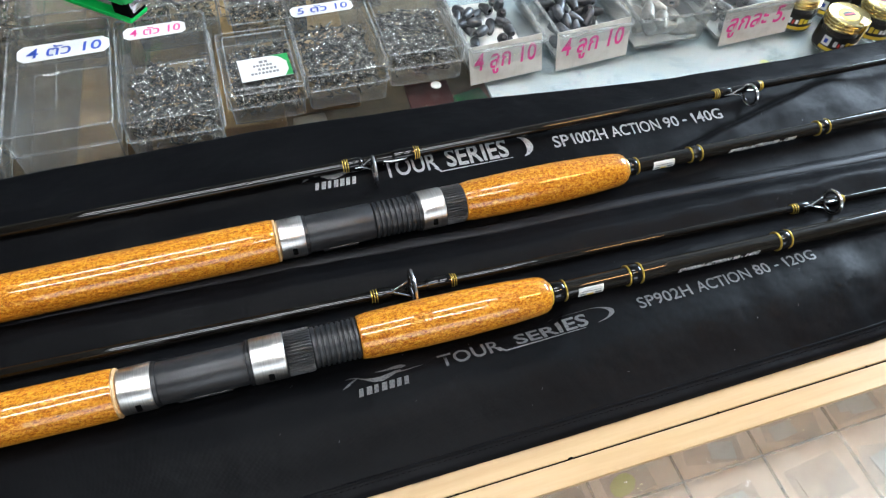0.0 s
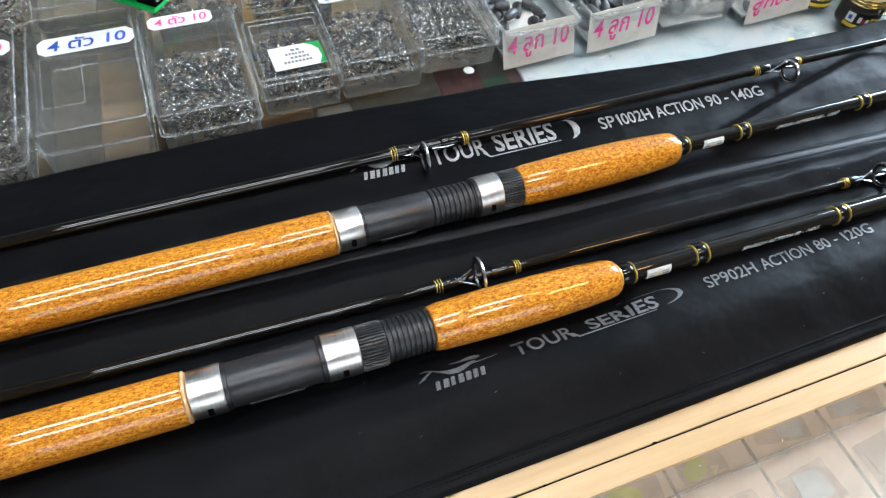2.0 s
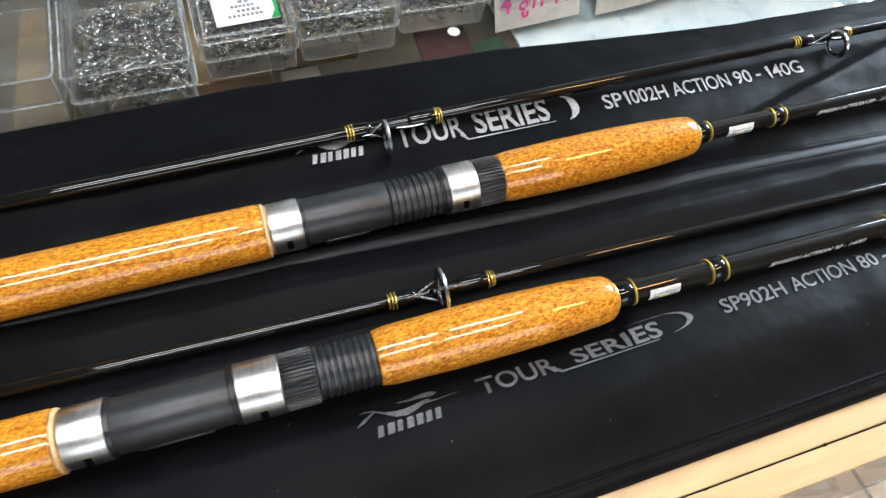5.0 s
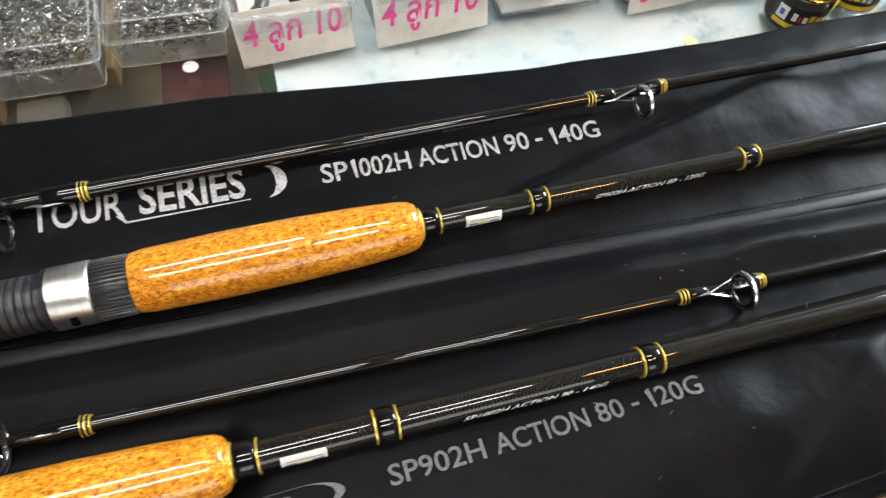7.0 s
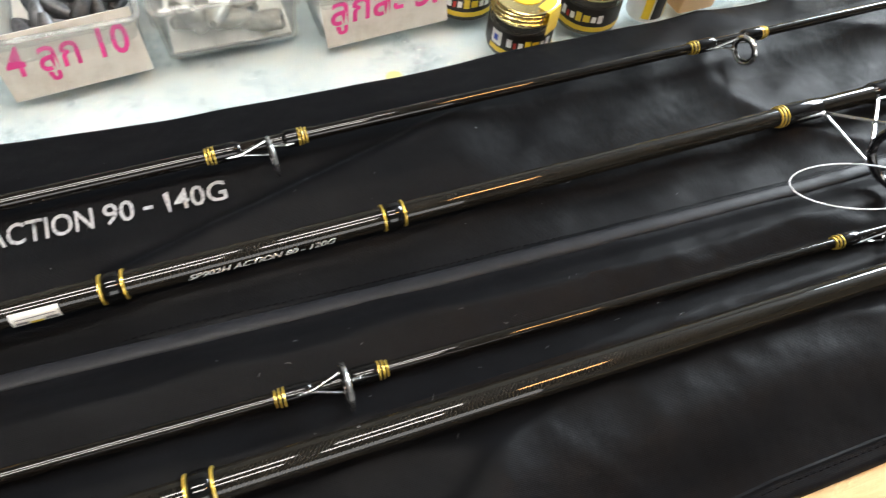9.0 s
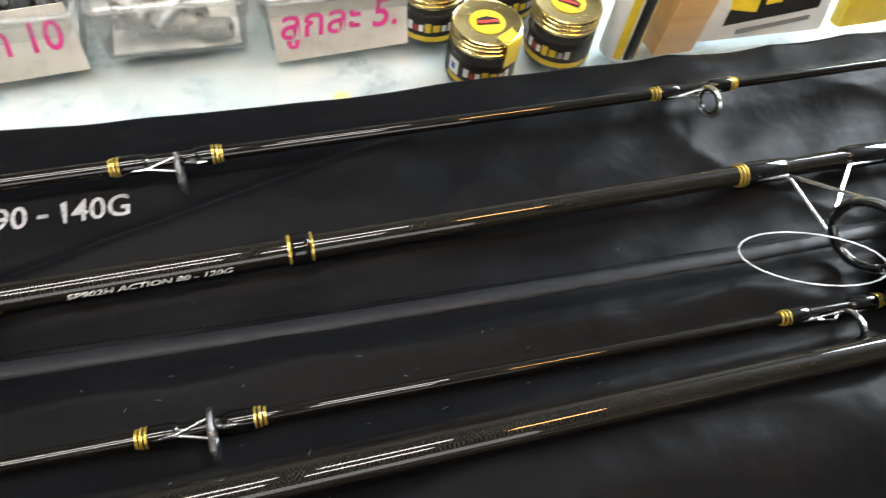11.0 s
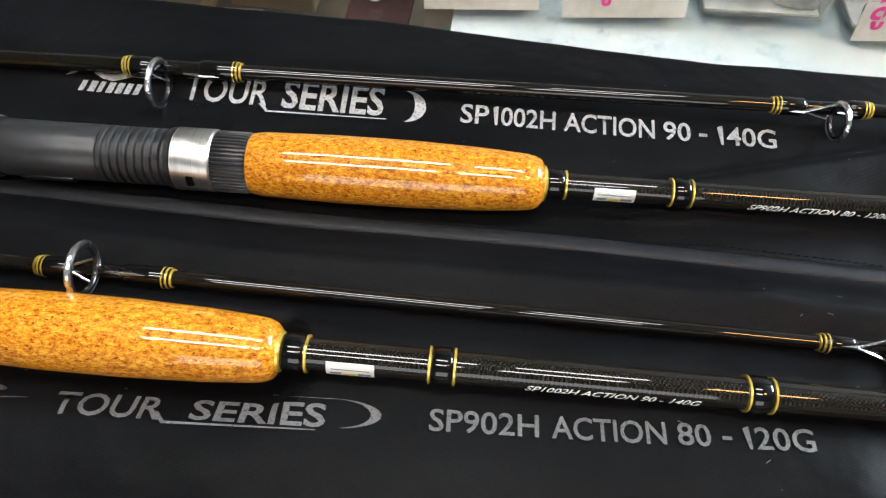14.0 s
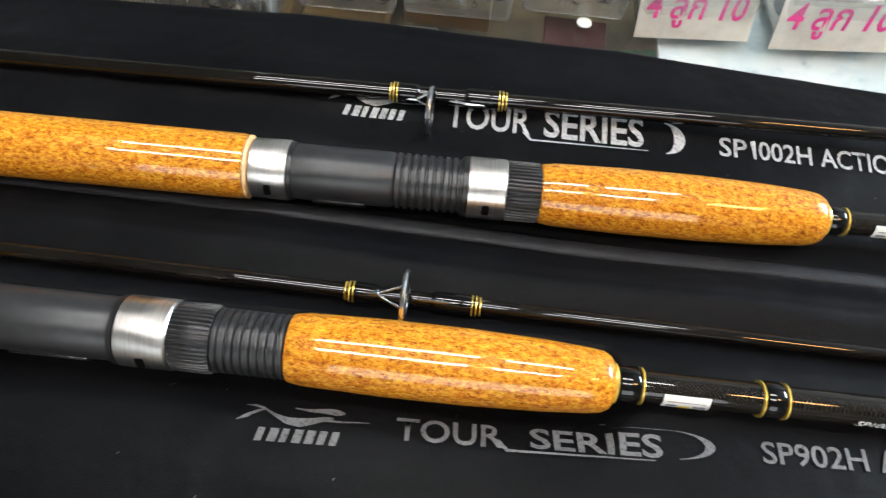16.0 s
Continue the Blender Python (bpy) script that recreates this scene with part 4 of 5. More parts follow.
def guide(rod, x_ring, x_feet, r_rod, phi, off, R, lean=0.0, thick=0.0006, spread=30):
    """A wire-framed line guide. x_feet: two foot spans along the rod; phi: degrees it leans from straight up towards the counter's front."""
    d = Vector((0, -math.sin(radians(phi)), math.cos(radians(phi))))
    side = Vector((1, 0, 0)).cross(d)
    e1 = (d * math.cos(radians(lean)) + Vector((1, 0, 0)) * math.sin(radians(lean))).normalized()
    nrm = e1.cross(side)
    c = Vector((x_ring, 0, 0)) + d * off
    basis = Matrix((side, e1, nrm)).transposed().to_4x4()
    basis.translation = c
    bm = torus(R, max(thick, 0.0007) * 1.6, basis, 40, 8)
    (a0, a1), (b0, b1) = x_feet
    foot_a, foot_b = Vector((a1 - 0.001, 0, 0)) + d * (r_rod + 0.0008), Vector((b0 + 0.001, 0, 0)) + d * (r_rod + 0.0008)

    def rim(angle):
        w = radians(angle)
        return c + (side * math.cos(w) + e1 * math.sin(w)) * R
    tube([foot_a, foot_a * 0.5 + rim(-90 - spread) * 0.5, rim(-90 - spread)], thick, 6, bm=bm)
    tube([foot_a, foot_a * 0.5 + rim(-90 + spread) * 0.5, rim(-90 + spread)], thick, 6, bm=bm)
    tube([foot_b, foot_b * 0.5 + rim(-90) * 0.5, rim(-90)], thick * 1.2, 6, bm=bm)
    tube([Vector((a0 + 0.003, 0, 0)) + d * (r_rod + 0.0004), foot_a], [thick * 0.6, thick * 1.4], 6, bm=bm)
    tube([foot_b, Vector((b1 - 0.003, 0, 0)) + d * (r_rod + 0.0004)], [thick * 1.4, thick * 0.6], 6, bm=bm)
    fr = part("guide_frame", bm, CHROME, rod, "bright wire guide frame")
    ins = torus(R - max(thick, 0.0007) * 1.7, max(0.0008, R * 0.12), basis, 40, 10)
    part("ring_insert", ins, RING_BLACK, fr, "black ceramic ring")
    for (x0, x1), first in (((a0, a1), True), ((b0, b1), False)):
        wrap(rod, x0, x1, r_rod)
        for k in range(3):
            x = x0 - 0.0006 + 0.0016 * k if first else x1 + 0.0006 - 0.0016 * k
            ring_band(rod, x, r_rod + (0.0002, 0.0006, 0.0007)[k], 0.0008)
    return fr


def tip_section(name, label, m, r0, r1, guides):
    rod = root(name, m, label, "fishing rod", "rods on the bags")
    rr = lambda x: r0 + (r1 - r0) * (x + 0.15) / 0.85
    part("blank", lathe([(-0.50, rr(-0.50)), (-0.1, rr(-0.1)), (0.3, rr(0.3)), (1.0, rr(1.0))], 40), BLANK, rod, "glossy dark brown-black tube")
    for g in guides:
        guide(rod, g[0], g[1], rr(g[0]), *g[2:])
    return rod


upper_rod, upper_taper = butt_section("fishing_rod", "fishing rod butt section with varnished cork grips and grey reel seat", axis_pose(0.3372, 0.0598, 0.0068, 0.003),
                                      (0.0320, 0.0495, 0.0945, 0.1250, 0.1420, 0.1565), (0.1565, 0.2790),
                                      [(0.2795, 0.2875, "r"), (0.3320, 0.3395, "b"), (0.4440, 0.4520, "b")], (0.2995, 0.3165), "SP902H ACTION 80 - 120G", (0.3630, 0.4220), 0.70, 0.0053, False)
guide(upper_rod, 0.677, ((0.646, 0.671), (0.703, 0.733)), upper_taper(0.69), 76, 0.050, 0.0162, 20, thick=0.0008, spread=85)
lower_rod, lower_taper = butt_section("fishing_rod", "fishing rod butt section with cork grips and screwed-back reel seat", axis_pose(0.2567, 0.0434, 0.0062, 0.004),
                                      (-0.0620, -0.0430, 0.0085, 0.0280, 0.0430, 0.0700), (0.0700, 0.1895),
                                      [(0.1900, 0.1990, "r"), (0.2435, 0.2515, "b"), (0.3545, 0.3625, "b")], (0.2070, 0.2240), "SP1002H ACTION 90 - 140G", (0.2770, 0.3380), 0.70, 0.0060, True)
tip_section("fishing_rod_tip", "slim tip section of a fishing rod with wire guides", axis_pose(0.3893, 0.0540, 0.0062, -0.011), 0.0043, 0.0023,
            [(0.103, ((0.084, 0.097), (0.118, 0.137)), 80, 0.0122, 0.0106, -3),
             (0.404, ((0.378, 0.392), (0.410, 0.420)), 80, 0.0098, 0.0082, 4),
             (0.645, ((0.619, 0.633), (0.649, 0.663)), 88, 0.0095, 0.0068, 10)])
tip_section("fishing_rod_tip", "slim tip section of a fishing rod with upright wire guides", axis_pose(0.2888, 0.0280, -0.0030, -0.002), 0.0037, 0.0022,
            [(0.108, ((0.084, 0.097), (0.118, 0.137)), 28, 0.0122, 0.0104, 0),
             (0.412, ((0.387, 0.400), (0.414, 0.428)), 38, 0.0098, 0.0083, 3),
             (0.663, ((0.636, 0.649), (0.668, 0.684)), 84, 0.0095, 0.0068, 8)])

# hang tag on its loop
tag = root("hang_tag", pose(0.7250, 0.3265, 0.0050, 3, -2, 50), "black card hang tag with white and red print", "hang tag")
part("card", block(-0.046, 0.050, -0.021, 0.021, 0, 0.0007, 0.0003), CARD_BLACK, tag, smooth=False)
for k, (u0, u1) in enumerate(((-0.022, -0.013), (-0.011, -0.002), (0.0, 0.006), (0.010, 0.022))):
    part("print", bar_row(u0, u1, 0.0042, 0.0030, 2, 0.14, 0.0, k), TAG_WHITE, tag, "white printed bar", smooth=False, m=pose(0, 0, 0.0010))
part("print", bar_row(-0.020, 0.030, -0.0006, 0.0008, 26, 0.35, 0.0, 4), TAG_WHITE, tag, "line of tiny white print", smooth=False, m=pose(0, 0, 0.0010))
part("print", bar_row(-0.016, 0.026, -0.0030, 0.0007, 22, 0.35, 0.0, 9), TAG_WHITE, tag, "line of tiny white print", smooth=False, m=pose(0, 0, 0.0010))
for u0, v0, h0 in ((-0.044, 0.0005, 0.0085), (-0.036, 0.0020, 0.0070)):
    part("print", bar_row(u0, u0 + 0.0052, v0, h0, 1, 0.15, 0.35, 4), TAG_RED, tag, "red printed shape", smooth=False, m=pose(0, 0, 0.0010))

loop_pts = []
for k in range(28):
    w = radians(360 * k / 28)
    loop_pts.append((0.658 + 0.032 * math.cos(w), 0.3275 + 0.0120 * math.sin(w) - 0.24 * (0.032 * math.cos(w)), 0.0065 + 0.002 * math.sin(w)))
part("loop", tube(loop_pts, 0.00035, 6, True), LINE, tag, "clear plastic loop").matrix_parent_inverse = tag.matrix_basis.inverted()
part("knot", lathe([(-0.003, 0.0008), (-0.0015, 0.0024), (0.0015, 0.0024), (0.003, 0.0008)], 14), PAPER, tag, "white plastic bead", m=pose(0, 0, 0)).matrix_basis = tag.matrix_basis.inverted() @ pose(0.691, 0.3130, 0.0075, 0, 0, 20)


# ---- small parts ----
def swivel_shape():
    """One barrel swivel: a body and two wire eyes."""
    bm = lathe([(-0.0022, 0.0006), (-0.0018, 0.0010), (0.0018, 0.0010), (0.0022, 0.0006)], 6)
    for s in (-1, 1):
        torus(0.0013, 0.00032, Matrix.Translation((s * 0.0035, 0, 0)), 8, 4, bm=bm)
    bm.verts.index_update()
    v = np.array([p.co[:] for p in bm.verts])
    f = [[q.index for q in p.verts] for p in bm.faces]
    bm.free()
    return v, f


def hook_shape():
    pts = [(0.0045 * math.cos(radians(a)) - 0.002, 0.0045 * math.sin(radians(a)), 0) for a in range(-150, 91, 30)] + [(0.004, 0.0045, 0), (0.009, 0.0045, 0.0003)]
    bm = tube(pts, 0.00036, 5)
    torus(0.0010, 0.0003, Matrix.Translation((0.0100, 0.0045, 0.0003)), 8, 4, bm=bm)
    bm.verts.index_update()
    v = np.array([p.co[:] for p in bm.verts])
    f = [[q.index for q in p.verts] for p in bm.faces]
    bm.free()
    return v, f


SHAPES = {"swivels": swivel_shape(), "hooks": hook_shape()}


def heap(kind, count, w, d, depth, m, material, label, seed, scale=1.0, lean=0.0):
    """Loose small metal bits, heaped in a box."""
    rnd = random.Random(seed)
    v0, f0 = SHAPES[kind]
    verts, faces = [], []
    for i in range(count):
        x, y = rnd.uniform(-w / 2, w / 2), -d / 2 + d * (0.80 * rnd.random() if lean else rnd.random())
        top = depth * (0.75 + 0.5 * noise.noise((x * 60 + seed, y * 60, 0)) - lean * y / d)
        z = max(0.0006, top * rnd.random() ** 0.5)
        r = np.array(Euler((rnd.uniform(-0.7, 0.7), rnd.uniform(-0.7, 0.7), rnd.uniform(0, 6.28))).to_matrix())
        k = scale * rnd.uniform(0.85, 1.2)
        p = (v0 * k) @ r.T + np.array((x, y, z + 0.001))
        base = len(verts)
        verts += [tuple(q) for q in p]
        faces += [[base + j for j in q] for q in f0]
    me = bpy.data.meshes.new(kind)
    me.from_pydata(verts, [], faces)
    me.materials.append(material)
    me.shade_smooth()
    ob = new("loose_" + kind, me)
    ob.matrix_basis = m
    return tagged(ob, label, kind, kind="stuff")


def plastic_box(x, y, w, d, h, turn, label, paper=None, seam=0.58):
    """A hinged clear box; x, y: middle of its front edge. paper: (words, ink, width, depth, v from the front, paper material)."""
    c = math.radians(turn)
    m = pose(x - math.sin(c) * d / 2, y + math.cos(c) * d / 2, GLASS_Z + 0.0003, 0, 0, turn)
    b = root("plastic_box", m, label, "plastic box", "clear tackle boxes")
    part("base", shell(w - 0.002, d - 0.002, 0, h * seam, 0.0014, 0.0035, True, 0.003), CLEAR_BASE, b)
    part("lid", shell(w, d, h * seam + 0.0008, h, 0.0014, 0.0035, False, 0.002), CLEAR, b)
    for name, ww, dd, z, r in (("rim", w + 0.0008, d + 0.0008, h * seam, 0.0006), ("lid_edge", w - 0.0005, d - 0.0005, h - 0.0005, 0.0006), ("foot_edge", w - 0.005, d - 0.005, 0.0012, 0.0005)):
        part(name, tube([(px, py, z) for px, py in rounded_rect(ww, dd, 0.004)], r, 6, True), EDGE, b, "bright moulded edge")
    for sx in (-1, 1):
        for sy in (-1, 1):
            part("corner_edge", tube([(sx * (w / 2 - 0.0030), sy * (d / 2 - 0.0030), 0.001), (sx * (w / 2 - 0.0014), sy * (d / 2 - 0.0014), h - 0.001)], 0.0005, 6), EDGE, b)
    part("hinge", lathe([(-w * 0.2, 0.0018), (w * 0.2, 0.0018)], 10), CLEAR_TRAY, b, m=pose(0, d / 2 + 0.0010, h * seam))
    if paper:
        words, ink, pw, pd, v, pm = paper
        bm = sheet_outline(rounded_rect(pw, pd, pd * 0.24, 1))
        bmesh.ops.solidify(bm, geom=bm.faces[:], thickness=0.0003)
        p = part("paper_label", bm, pm, b, "hand-written white paper label", smooth=False, m=pose(0.004 if pw > 0.055 else -0.004, -d / 2 + v - 0.002, h + 0.0006, 0, 0, 2))
        if words:
            part("writing", lay(letters(words, pw * 0.82, pd * 0.66, shear=0.12, bold=0.012), lambda u, q, z: (u - pw * 0.40, q - pd * 0.34, 0.0006)), ink, p, "marker writing", smooth=False)
    return b, m


def filled_box(x, y, w, d, h, turn, label, paper, kind, count, material, seed, depth=0.55, lean=0.0, scale=1.0):
    b, m = plastic_box(x, y, w, d, h, turn, label, paper)
    heap(kind, count, w - 0.012, d - 0.012, h * depth, m @ pose(0, 0, 0.0022), material, "heap of small %s inside a clear box" % ("black barrel swivels" if kind == "swivels" else "dark fish hooks"), seed, scale, lean)
    return b, m


FOUR = "4 \u0e15\u0e31\u0e27 10"
FIVE = "5 \u0e15\u0e31\u0e27 10"
EACH4 = "4 \u0e25\u0e39\u0e01 10"
EACH5 = "\u0e25\u0e39\u0e01\u0e25\u0e30 5."

H1 = 0.044
filled_box(-0.178, 0.445, 0.070, 0.122, H1, 3, "clear plastic box half full of hooks with a pink-written label", (FOUR, PINK_INK, 0.058, 0.017, 0.100, PAPER), "hooks", 420, SWIVEL, 11, 0.5)
empty_box, empty_m = plastic_box(-0.100, 0.453, 0.072, 0.122, H1, 3, "empty clear plastic box with a blue-written paper label", (FOUR, BLUE_INK, 0.064, 0.019, 0.089, PAPER))
part("lid_relief", tube([(px - 0.014, py - 0.012, H1 + 0.0001) for px, py in rounded_rect(0.026, 0.052, 0.002)], 0.00025, 6, True), EDGE, empty_box, "faint raised panel on the lid")
filled_box(-0.0265, 0.453, 0.068, 0.118, H1, 3, "clear plastic box of dark swivels with a pink-written label", (FOUR, PINK_INK, 0.046, 0.015, 0.101, PAPER), "swivels", 980, SWIVEL, 13, 0.66, 0.5, 0.85)
box3, box3_m = filled_box(0.0405, 0.4815, 0.060, 0.077, 0.0315, 3, "small clear plastic box of swivels with a white and green sticker", None, "swivels", 900, SWIVEL, 15, 0.66, 0.0, 0.75)
part("lid_relief", tube([(px, py, 0.0316) for px, py in rounded_rect(0.050, 0.064, 0.002)], 0.0006, 6, True), EDGE, box3, "raised rim on the lid")
part("lid_relief", tube([(-0.0285, -0.030, 0.0316), (-0.0285, -0.0335, 0.0316), (0.0285, -0.0335, 0.0316)], 0.0004, 6), EDGE, box3)
st = part("sticker", block(-0.020, 0.019, -0.025, 0.001, 0.0318, 0.0321), PAPER, box3, "white printed sticker", smooth=False, m=pose(0.003, 0, 0, 0, 0, 2))
part("green_corner", sheet_outline([(0.006, 0.001), (0.019, 0.001), (0.019, -0.025), (0.013, -0.025), (0.0168, -0.018), (0.0168, -0.008), (0.012, -0.002)]), GREEN_PRINT, st, "green printed corner", smooth=False, m=pose(0, 0, 0.0324))
for k, (a, b_, y, n) in enumerate(((-0.004, 0.004, -0.0065, 2), (-0.009, 0.006, -0.0105, 6), (-0.006, 0.009, -0.0150, 5), (-0.012, 0.010, -0.0195, 8))):
    part("print", bar_row(a, b_, y, 0.0026 if k else 0.003, n, 0.3, 0.0, 8 + k), GREY_INK, st, smooth=False, m=pose(0, 0, 0.0324))
filled_box(0.1035, 0.488, 0.066, 0.105, 0.036, 3, "clear plastic box of swivels with a blue-written paper label", (FIVE, BLUE_INK, 0.052, 0.014, 0.084, PAPER), "swivels", 950, SWIVEL, 17, 0.62, 0.6, 0.75)
filled_box(0.1705, 0.5025, 0.064, 0.104, 0.035, 2, "clear plastic box full of small dark swivels with a paper label", (FIVE, BLUE_INK, 0.052, 0.014, 0.084, PAPER), "swivels", 950, SWIVEL, 19, 0.62, 0.3, 0.75)
# second row, behind
filled_box(-0.178, 0.578, 0.070, 0.110, 0.046, 3, "clear plastic box of dark hooks in the second row", None, "hooks", 260, SWIVEL, 21, 0.5)
plastic_box(-0.100, 0.582, 0.074, 0.110, 0.048, 3, "empty clear plastic box in the second row", None)
filled_box(-0.022, 0.585, 0.070, 0.110, 0.044, 3, "clear plastic box of swivels in the second row", None, "swivels", 300, SWIVEL, 23, 0.5)
filled_box(0.052, 0.5785, 0.066, 0.110, 0.042, 3, "clear plastic box of fine wire hooks in the second row", None, "hooks", 480, SWIVEL, 25, 0.8)
filled_box(0.124, 0.6125, 0.066, 0.100, 0.042, 3, "clear plastic box of swivels in the second row", None, "swivels", 300, SWIVEL, 27, 0.6)


# sinkers in open trays
def sinker_mesh(name, L, R, material):
    bm = lathe([(-L * 0.44, R * 0.16), (-L * 0.5, R * 0.20), (-L * 0.5, R * 0.48), (-L * 0.47, R * 0.55), (-L * 0.22, R * 0.86), (L * 0.05, R * 0.99), (L * 0.40, R), (L * 0.46, R * 0.95), (L * 0.5, R * 0.84), (L * 0.5, R * 0.42), (L * 0.47, R * 0.38), (L * 0.28, R * 0.32)], 16)
    me = bpy.data.meshes.new(name)
    bm.to_mesh(me)
    bm.free()
    me.materials.append(material)
    me.materials.append(HOLE)
    for p in me.polygons:
        if p.center.x > L * 0.27 and math.hypot(p.center.y, p.center.z) < R * 0.37:
            p.material_index = 1
    me.shade_smooth()
    me.set_sharp_from_angle(angle=radians(40))
    return me


DARK_SINKER = sinker_mesh("sinker", 0.0150, 0.0043, LEAD)
PALE_SINKER = sinker_mesh("sinker_large", 0.0230, 0.0058, LEAD_LIGHT)


def open_tray(x, y, w, d, h, turn, label, words, paper_w, paper_h, tilt, mesh, count, seed, long=0.015, radius=0.0043, shift=0.0, lidded=False, inner=True):
    c = radians(turn)
    m = pose(x - math.sin(c) * d / 2, y + math.cos(c) * d / 2, GLASS_Z + 0.0003, 0, 0, turn)
    t = root("sinker_tray", m, label, "tray", "sinker trays")
    part("tray", shell(w, d, 0, h, 0.0018, 0.004, True, 0.004), CLEAR_TRAY, t)
    part("rim", tube([(px, py, h) for px, py in rounded_rect(w + 0.001, d + 0.001, 0.004)], 0.0013, 6, True), EDGE, t)
    if inner:
        part("liner", block(-w / 2 + 0.005, w / 2 - 0.005, -d / 2 + 0.005, d / 2 - 0.005, 0.0024, 0.0036), PAPER, t, "white liner card", smooth=False)
    if lidded:
        part("lid", shell(w + 0.003, d + 0.003, h - 0.008, h + 0.003, 0.0014, 0.005, False, 0.001), CLEAR, t)
    if words:
        bm = block(-paper_w / 2, paper_w / 2, -0.0003, 0.0003, 0, paper_h)
        p = part("price_card", bm, OLD_PAPER, t, "grubby white price card", smooth=False, m=pose(shift, -d / 2 - 0.0022, -0.0002, tilt, -3, 0))
        part("writing", lay(letters(words, paper_w * 0.86, paper_h * 0.62, shear=0.15, bold=0.016), lambda u, q, z: (u - paper_w * 0.44, -0.0008, q + paper_h * 0.20)), PINK_INK, p, "pink marker writing", smooth=False)
    rnd = random.Random(seed)
    placed = []
    tries = 0
    while len(placed) < count and tries < 6000:
        tries += 1
        px, py = rnd.uniform(-w / 2 + 0.009, w / 2 - 0.009), rnd.uniform(-d / 2 + 0.009, d / 2 - 0.009)
        level = 0
        for q in placed:
            if math.hypot(q[0] - px, q[1] - py) < radius * 2.15:
                level = max(level, q[2] + 1)
        if level > 2 or (level + 1) * radius * 1.7 > h:
            continue
        placed.append((px, py, level))
        s = new("sinker", mesh)
        s.matrix_basis = m @ pose(px, py, 0.0038 + radius + level * radius * 1.55, rnd.uniform(0, 360), rnd.uniform(-16, 16) + (rnd.choice((0, 0, 0, 55)) if level else 0), rnd.uniform(0, 360))
        tagged(s, "dark grey bullet-shaped lead sinker with a hole" if mesh == DARK_SINKER else "large pale grey bullet-shaped lead sinker with a hole", "sinker", "sinkers in the trays")
    return t


open_tray(0.2395, 0.5005, 0.067, 0.105, 0.031, 4, "open clear tray of small dark sinkers with a pink-written card", EACH4, 0.065, 0.033, -16, DARK_SINKER, 26, 31)
open_tray(0.3195, 0.506, 0.070, 0.105, 0.033, 5, "open clear tray full of dark sinkers with a pink-written card", EACH4, 0.069, 0.036, -10, DARK_SINKER, 58, 33)
open_tray(0.3975, 0.511, 0.074, 0.100, 0.033, 3, "lidded clear tray of large pale sinkers", None, 0, 0, 0, PALE_SINKER, 20, 35, 0.023, 0.0058, lidded=True)
open_tray(0.4825, 0.511, 0.080, 0.100, 0.034, 4, "lidded clear tray of dark sinkers with a pink-written card", EACH5, 0.072, 0.036, -8, DARK_SINKER, 40, 37, lidded=True)


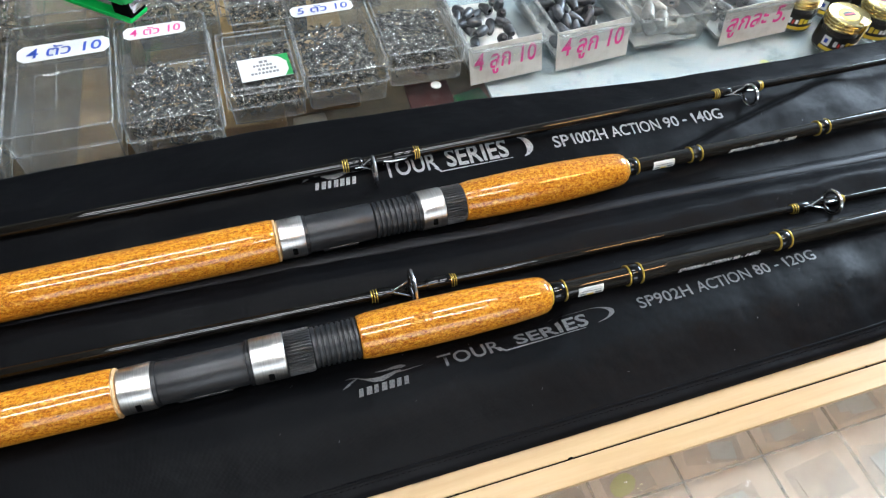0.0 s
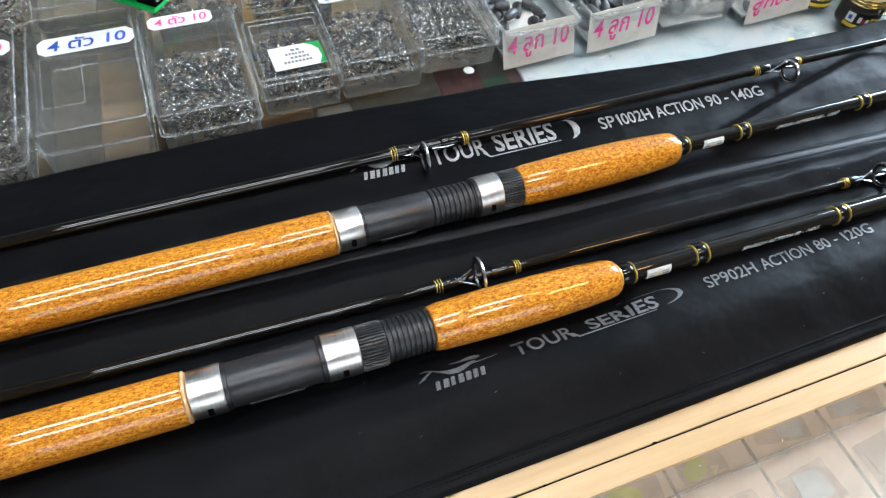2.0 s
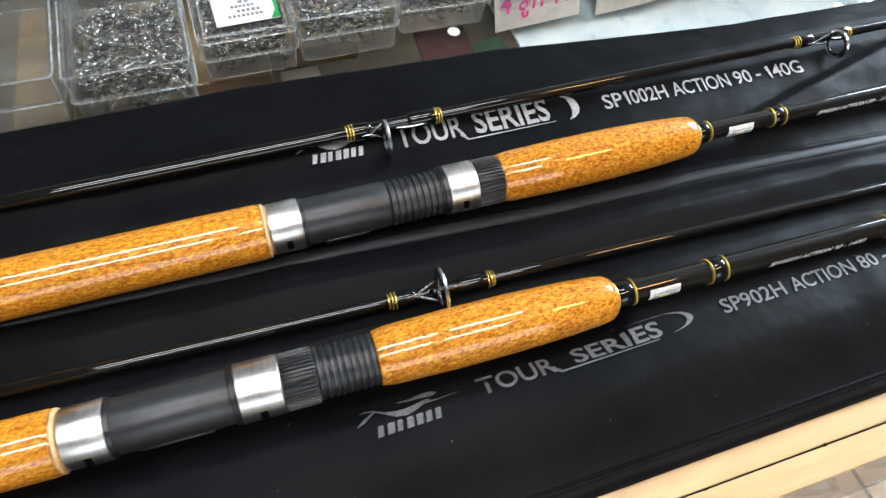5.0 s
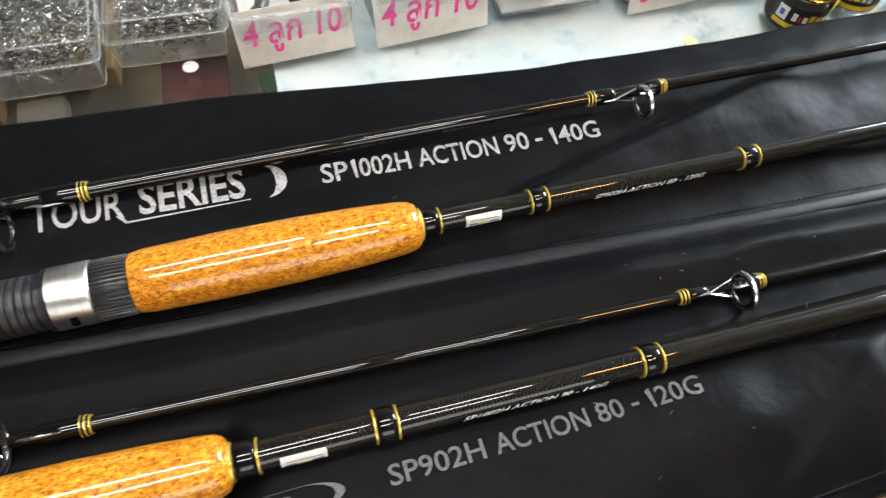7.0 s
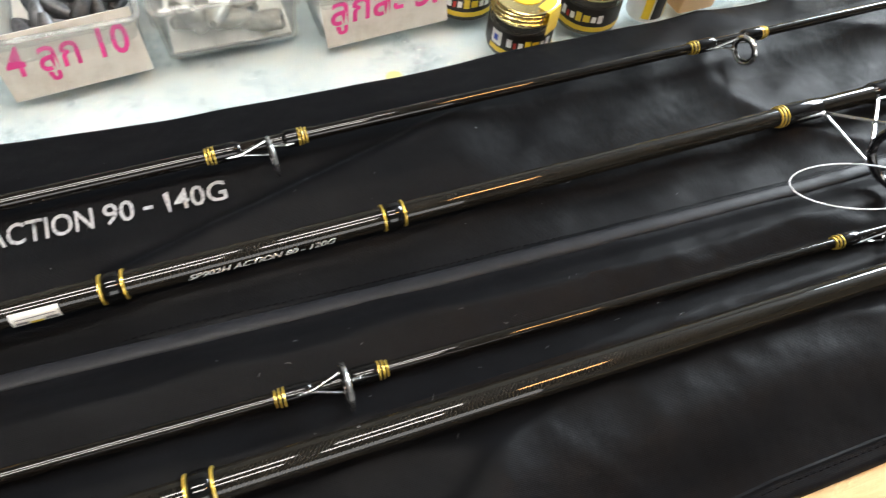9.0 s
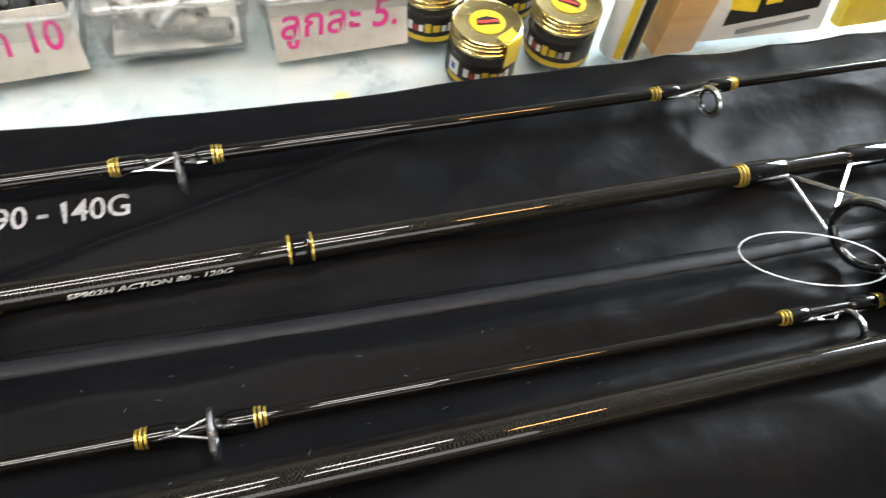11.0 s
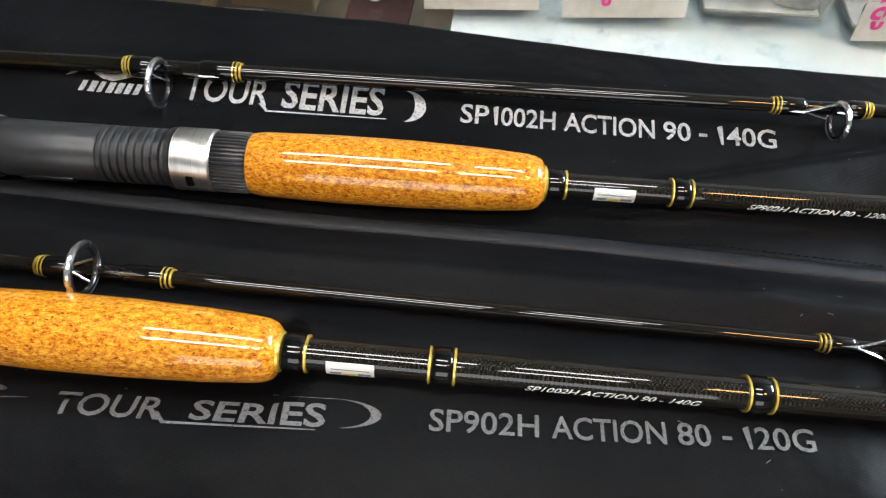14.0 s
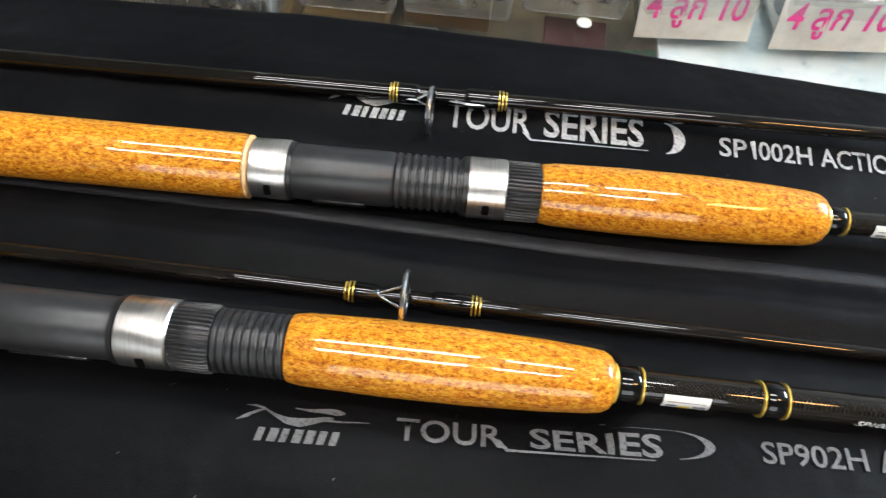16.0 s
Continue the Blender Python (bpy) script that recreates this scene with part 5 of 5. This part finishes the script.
# bait jars
def bait_jar(x, y, turn, label, R=0.0188, h=0.034, seal=True):
    j = root("bait_jar", pose(x, y, GLASS_Z, 0, 0, turn), label, "jar", "bait jars")
    part("glass_body", lathe([(0.0002, R * 0.86), (0.0015, R * 0.97), (h * 0.62, R * 0.97), (h * 0.70, R * 0.90), (h * 0.74, R * 0.90)], 40, "Z"), JAR_GLASS, j, "clear glass jar body")
    part("filling", lathe([(0.002, R * 0.80), (h * 0.55, R * 0.84), (h * 0.58, R * 0.6)], 32, "Z"), LABEL_BLACK, j, "dark bait")
    band = part("label_band", lathe([(0.004, R * 0.985), (0.004, R * 1.0), (h * 0.58, R * 1.0), (h * 0.58, R * 0.985)], 40, "Z", False), LABEL_BLACK, j, "black printed label band")

    def wrapped(a0, a1, z0, z1, material, rr=1.012):
        bm = bmesh.new()
        n = 10
        lo = [bm.verts.new((R * rr * math.cos(radians(a0 + (a1 - a0) * k / n)), R * rr * math.sin(radians(a0 + (a1 - a0) * k / n)), z0)) for k in range(n + 1)]
        hi = [bm.verts.new((v.co.x, v.co.y, z1)) for v in lo]
        for k in range(n):
            bm.faces.new((lo[k], lo[k + 1], hi[k + 1], hi[k]))
        part("print", bm, material, band)
    wrapped(-175, -5, 0.0045, 0.0078, YELLOW)
    at = -140
    for k, (wide, low, high, ink) in enumerate(((9, 0.0105, 0.0160, WHITE_INK), (5, 0.0105, 0.0145, RED_PRINT), (8, 0.0108, 0.0150, WHITE_INK), (10, 0.0104, 0.0165, YELLOW), (12, 0.0110, 0.0155, YELLOW), (8, 0.0110, 0.0150, WHITE_INK), (9, 0.0106, 0.0160, WHITE_INK))):
        wrapped(at, at + wide, low, high, ink)
        at += wide + 3
    wrapped(-172, -150, 0.009, 0.018, PALE)
    wrapped(-166, -157, 0.0115, 0.0155, BLUE_INK, 1.02)
    prof = [(h * 0.72, R * 0.96)]
    for k in range(3):
        z = h * 0.74 + k * 0.0027
        prof += [(z, R * 0.97), (z + 0.0008, R * 1.0), (z + 0.0016, R * 1.0), (z + 0.0022, R * 0.95)]
    prof += [(h - 0.0012, R * 0.99), (h - 0.0003, R * 0.975), (h, R * 0.94), (h - 0.0006, R * 0.88), (h - 0.0006, R * 0.3)]
    lid = part("lid", lathe(prof, 48, "Z"), LID_GOLD, j, "ridged gold tin lid")
    part("lid_badge", lathe([(h - 0.0005, R * 0.50), (h - 0.0003, R * 0.50)], 32, "Z"), YELLOW, lid, "round yellow badge")
    part("badge_mark", sheet_outline([(-0.006, -0.002), (0.006, -0.003), (0.0065, 0.001), (0.001, 0.004), (-0.005, 0.003)]), LABEL_BLACK, lid, smooth=False, m=pose(0, 0, h - 0.0001))
    part("badge_mark", sheet_outline([(-0.005, -0.0012), (0.005, -0.0016), (0.0052, 0.0004), (-0.005, 0.0008)]), RED_PRINT, lid, smooth=False, m=pose(0, 0, h + 0.0002))
    if seal:
        strip = bmesh.new()
        path = [(R * 0.62, h + 0.0003), (R * 1.015, h - 0.0004), (R * 1.03, h - 0.004), (R * 1.02, h * 0.70), (R * 1.02, h * 0.55)]
        rows = [[strip.verts.new((u * math.cos(radians(-62)) - s * 0.0055 * math.sin(radians(-62)), u * math.sin(radians(-62)) + s * 0.0055 * math.cos(radians(-62)), z)) for s in (-1, 1)] for u, z in path]
        for A, B in zip(rows, rows[1:]):
            strip.faces.new((A[0], A[1], B[1], B[0]))
        part("seal_strip", strip, YELLOW, j, "yellow paper seal strip")
    return j


bait_jar(0.5535, 0.4865, 5, "small glass bait jar with ridged gold lid and yellow seal")
bait_jar(0.6015, 0.4985, -30, "small glass bait jar with ridged gold lid beside another", seal=False)
bait_jar(0.5330, 0.5265, 0, "small glass bait jar with gold lid and black-yellow label", seal=False)
bait_jar(0.5800, 0.5400, 20, "small glass bait jar with gold lid standing behind others")
bait_jar(0.6230, 0.5400, 40, "small glass bait jar with gold lid standing behind others", seal=False)

bottle = root("bait_tube", pose(0.6385, 0.4945, GLASS_Z, -3, 3, 0), "white and yellow printed tube standing by the jars", "tube")
part("body", lathe([(0, 0.0100), (0.002, 0.0110), (0.050, 0.0110), (0.053, 0.0095)], 28, "Z"), PALE, bottle)
part("cap", lathe([(0.053, 0.0098), (0.0535, 0.0105), (0.064, 0.0100), (0.065, 0.009)], 28, "Z"), YELLOW, bottle, "yellow cap")
for a, b_, m_ in ((-130, -105, YELLOW), (-100, -60, LABEL_BLACK), (-56, -40, YELLOW)):
    bm = bmesh.new()
    lo = [bm.verts.new((0.0112 * math.cos(radians(a + (b_ - a) * k / 6)), 0.0112 * math.sin(radians(a + (b_ - a) * k / 6)), 0.003)) for k in range(7)]
    hi = [bm.verts.new((v.co.x, v.co.y, 0.049)) for v in lo]
    for k in range(6):
        bm.faces.new((lo[k], lo[k + 1], hi[k + 1], hi[k]))
    part("print", bm, m_, bottle)
stick = part("wooden_block", block(-0.014, 0.014, -0.012, 0.012, 0, 0.060, 0.002), WOOD_DARK, m=pose(0.6700, 0.5005, GLASS_Z, 0, 4, 8))
tagged(stick, "small brown wooden block standing behind the bag", "block")
pack = root("bait_pack", pose(0.7330, 0.5020, GLASS_Z, -14, 0, 3), "white bait packet with yellow and black printed shapes", "packet")
part("packet", block(-0.044, 0.044, -0.005, 0.005, 0, 0.075, 0.003), PALE, pack)
for k, (pts, m_) in enumerate((([(-0.030, 0.020), (0.034, 0.026), (0.036, 0.045), (-0.026, 0.040)], LABEL_BLACK), ([(-0.028, 0.030), (-0.010, 0.027), (-0.008, 0.046), (-0.020, 0.050), (-0.030, 0.044)], YELLOW),
                                ([(-0.005, 0.031), (0.006, 0.032), (0.007, 0.046), (-0.004, 0.045)], YELLOW), ([(0.010, 0.033), (0.030, 0.036), (0.031, 0.047), (0.011, 0.046)], YELLOW), ([(-0.02, 0.014), (0.03, 0.019), (0.03, 0.022), (-0.02, 0.017)], GREY_INK))):
    part("print", sheet_outline(pts), m_, pack, smooth=False, m=pose(0, -0.0053 - 0.0003 * (k > 0), -0.010, 90, 0, 0))
pack2 = root("bait_pack", pose(0.8300, 0.5080, GLASS_Z, -12, 0, 5), "yellow bait packet leaning behind the rod bag", "packet")
part("packet", block(-0.042, 0.042, -0.005, 0.005, 0, 0.070, 0.003), YELLOW, pack2)
part("print", sheet_outline([(-0.030, 0.020), (0.030, 0.022), (0.032, 0.045), (-0.028, 0.042)]), LABEL_BLACK, pack2, smooth=False, m=pose(0, -0.0053, 0, 90, 0, 0))

# stapler on the boxes
st_m = pose(-0.050, 0.570, GLASS_Z + H1 + 0.003, 0, 0, 142)
stapler = root("stapler", st_m, "small bright green plastic stapler lying across the boxes", "stapler")
part("top_arm", block(-0.004, 0.100, -0.0095, 0.0095, 0.013, 0.026, 0.004, 3), GREEN, stapler)
part("base", block(-0.006, 0.104, -0.0105, 0.0105, 0, 0.004, 0.0018), GREEN, stapler)
part("head", block(-0.009, 0.024, -0.0120, 0.0120, 0.0165, 0.0290, 0.0045, 3), GREEN, stapler, "rounded green head")
part("mouth", block(-0.0065, 0.010, -0.0085, 0.0085, 0.0045, 0.0168, 0.0006), HOLE, stapler, "dark open mouth", smooth=False)
part("nose", block(-0.0085, 0.006, -0.0070, 0.0070, 0.0085, 0.0175, 0.001), CHROME, stapler, "bright steel nose")
part("anvil", block(-0.002, 0.012, -0.006, 0.006, 0.0038, 0.0052, 0.0004), CHROME, stapler, "steel anvil")
part("magazine", block(0.004, 0.090, -0.0062, 0.0062, 0.0075, 0.0135, 0.001), CHROME, stapler)
part("pivot", block(0.080, 0.100, -0.0085, 0.0085, 0.003, 0.015, 0.002), GREEN, stapler)
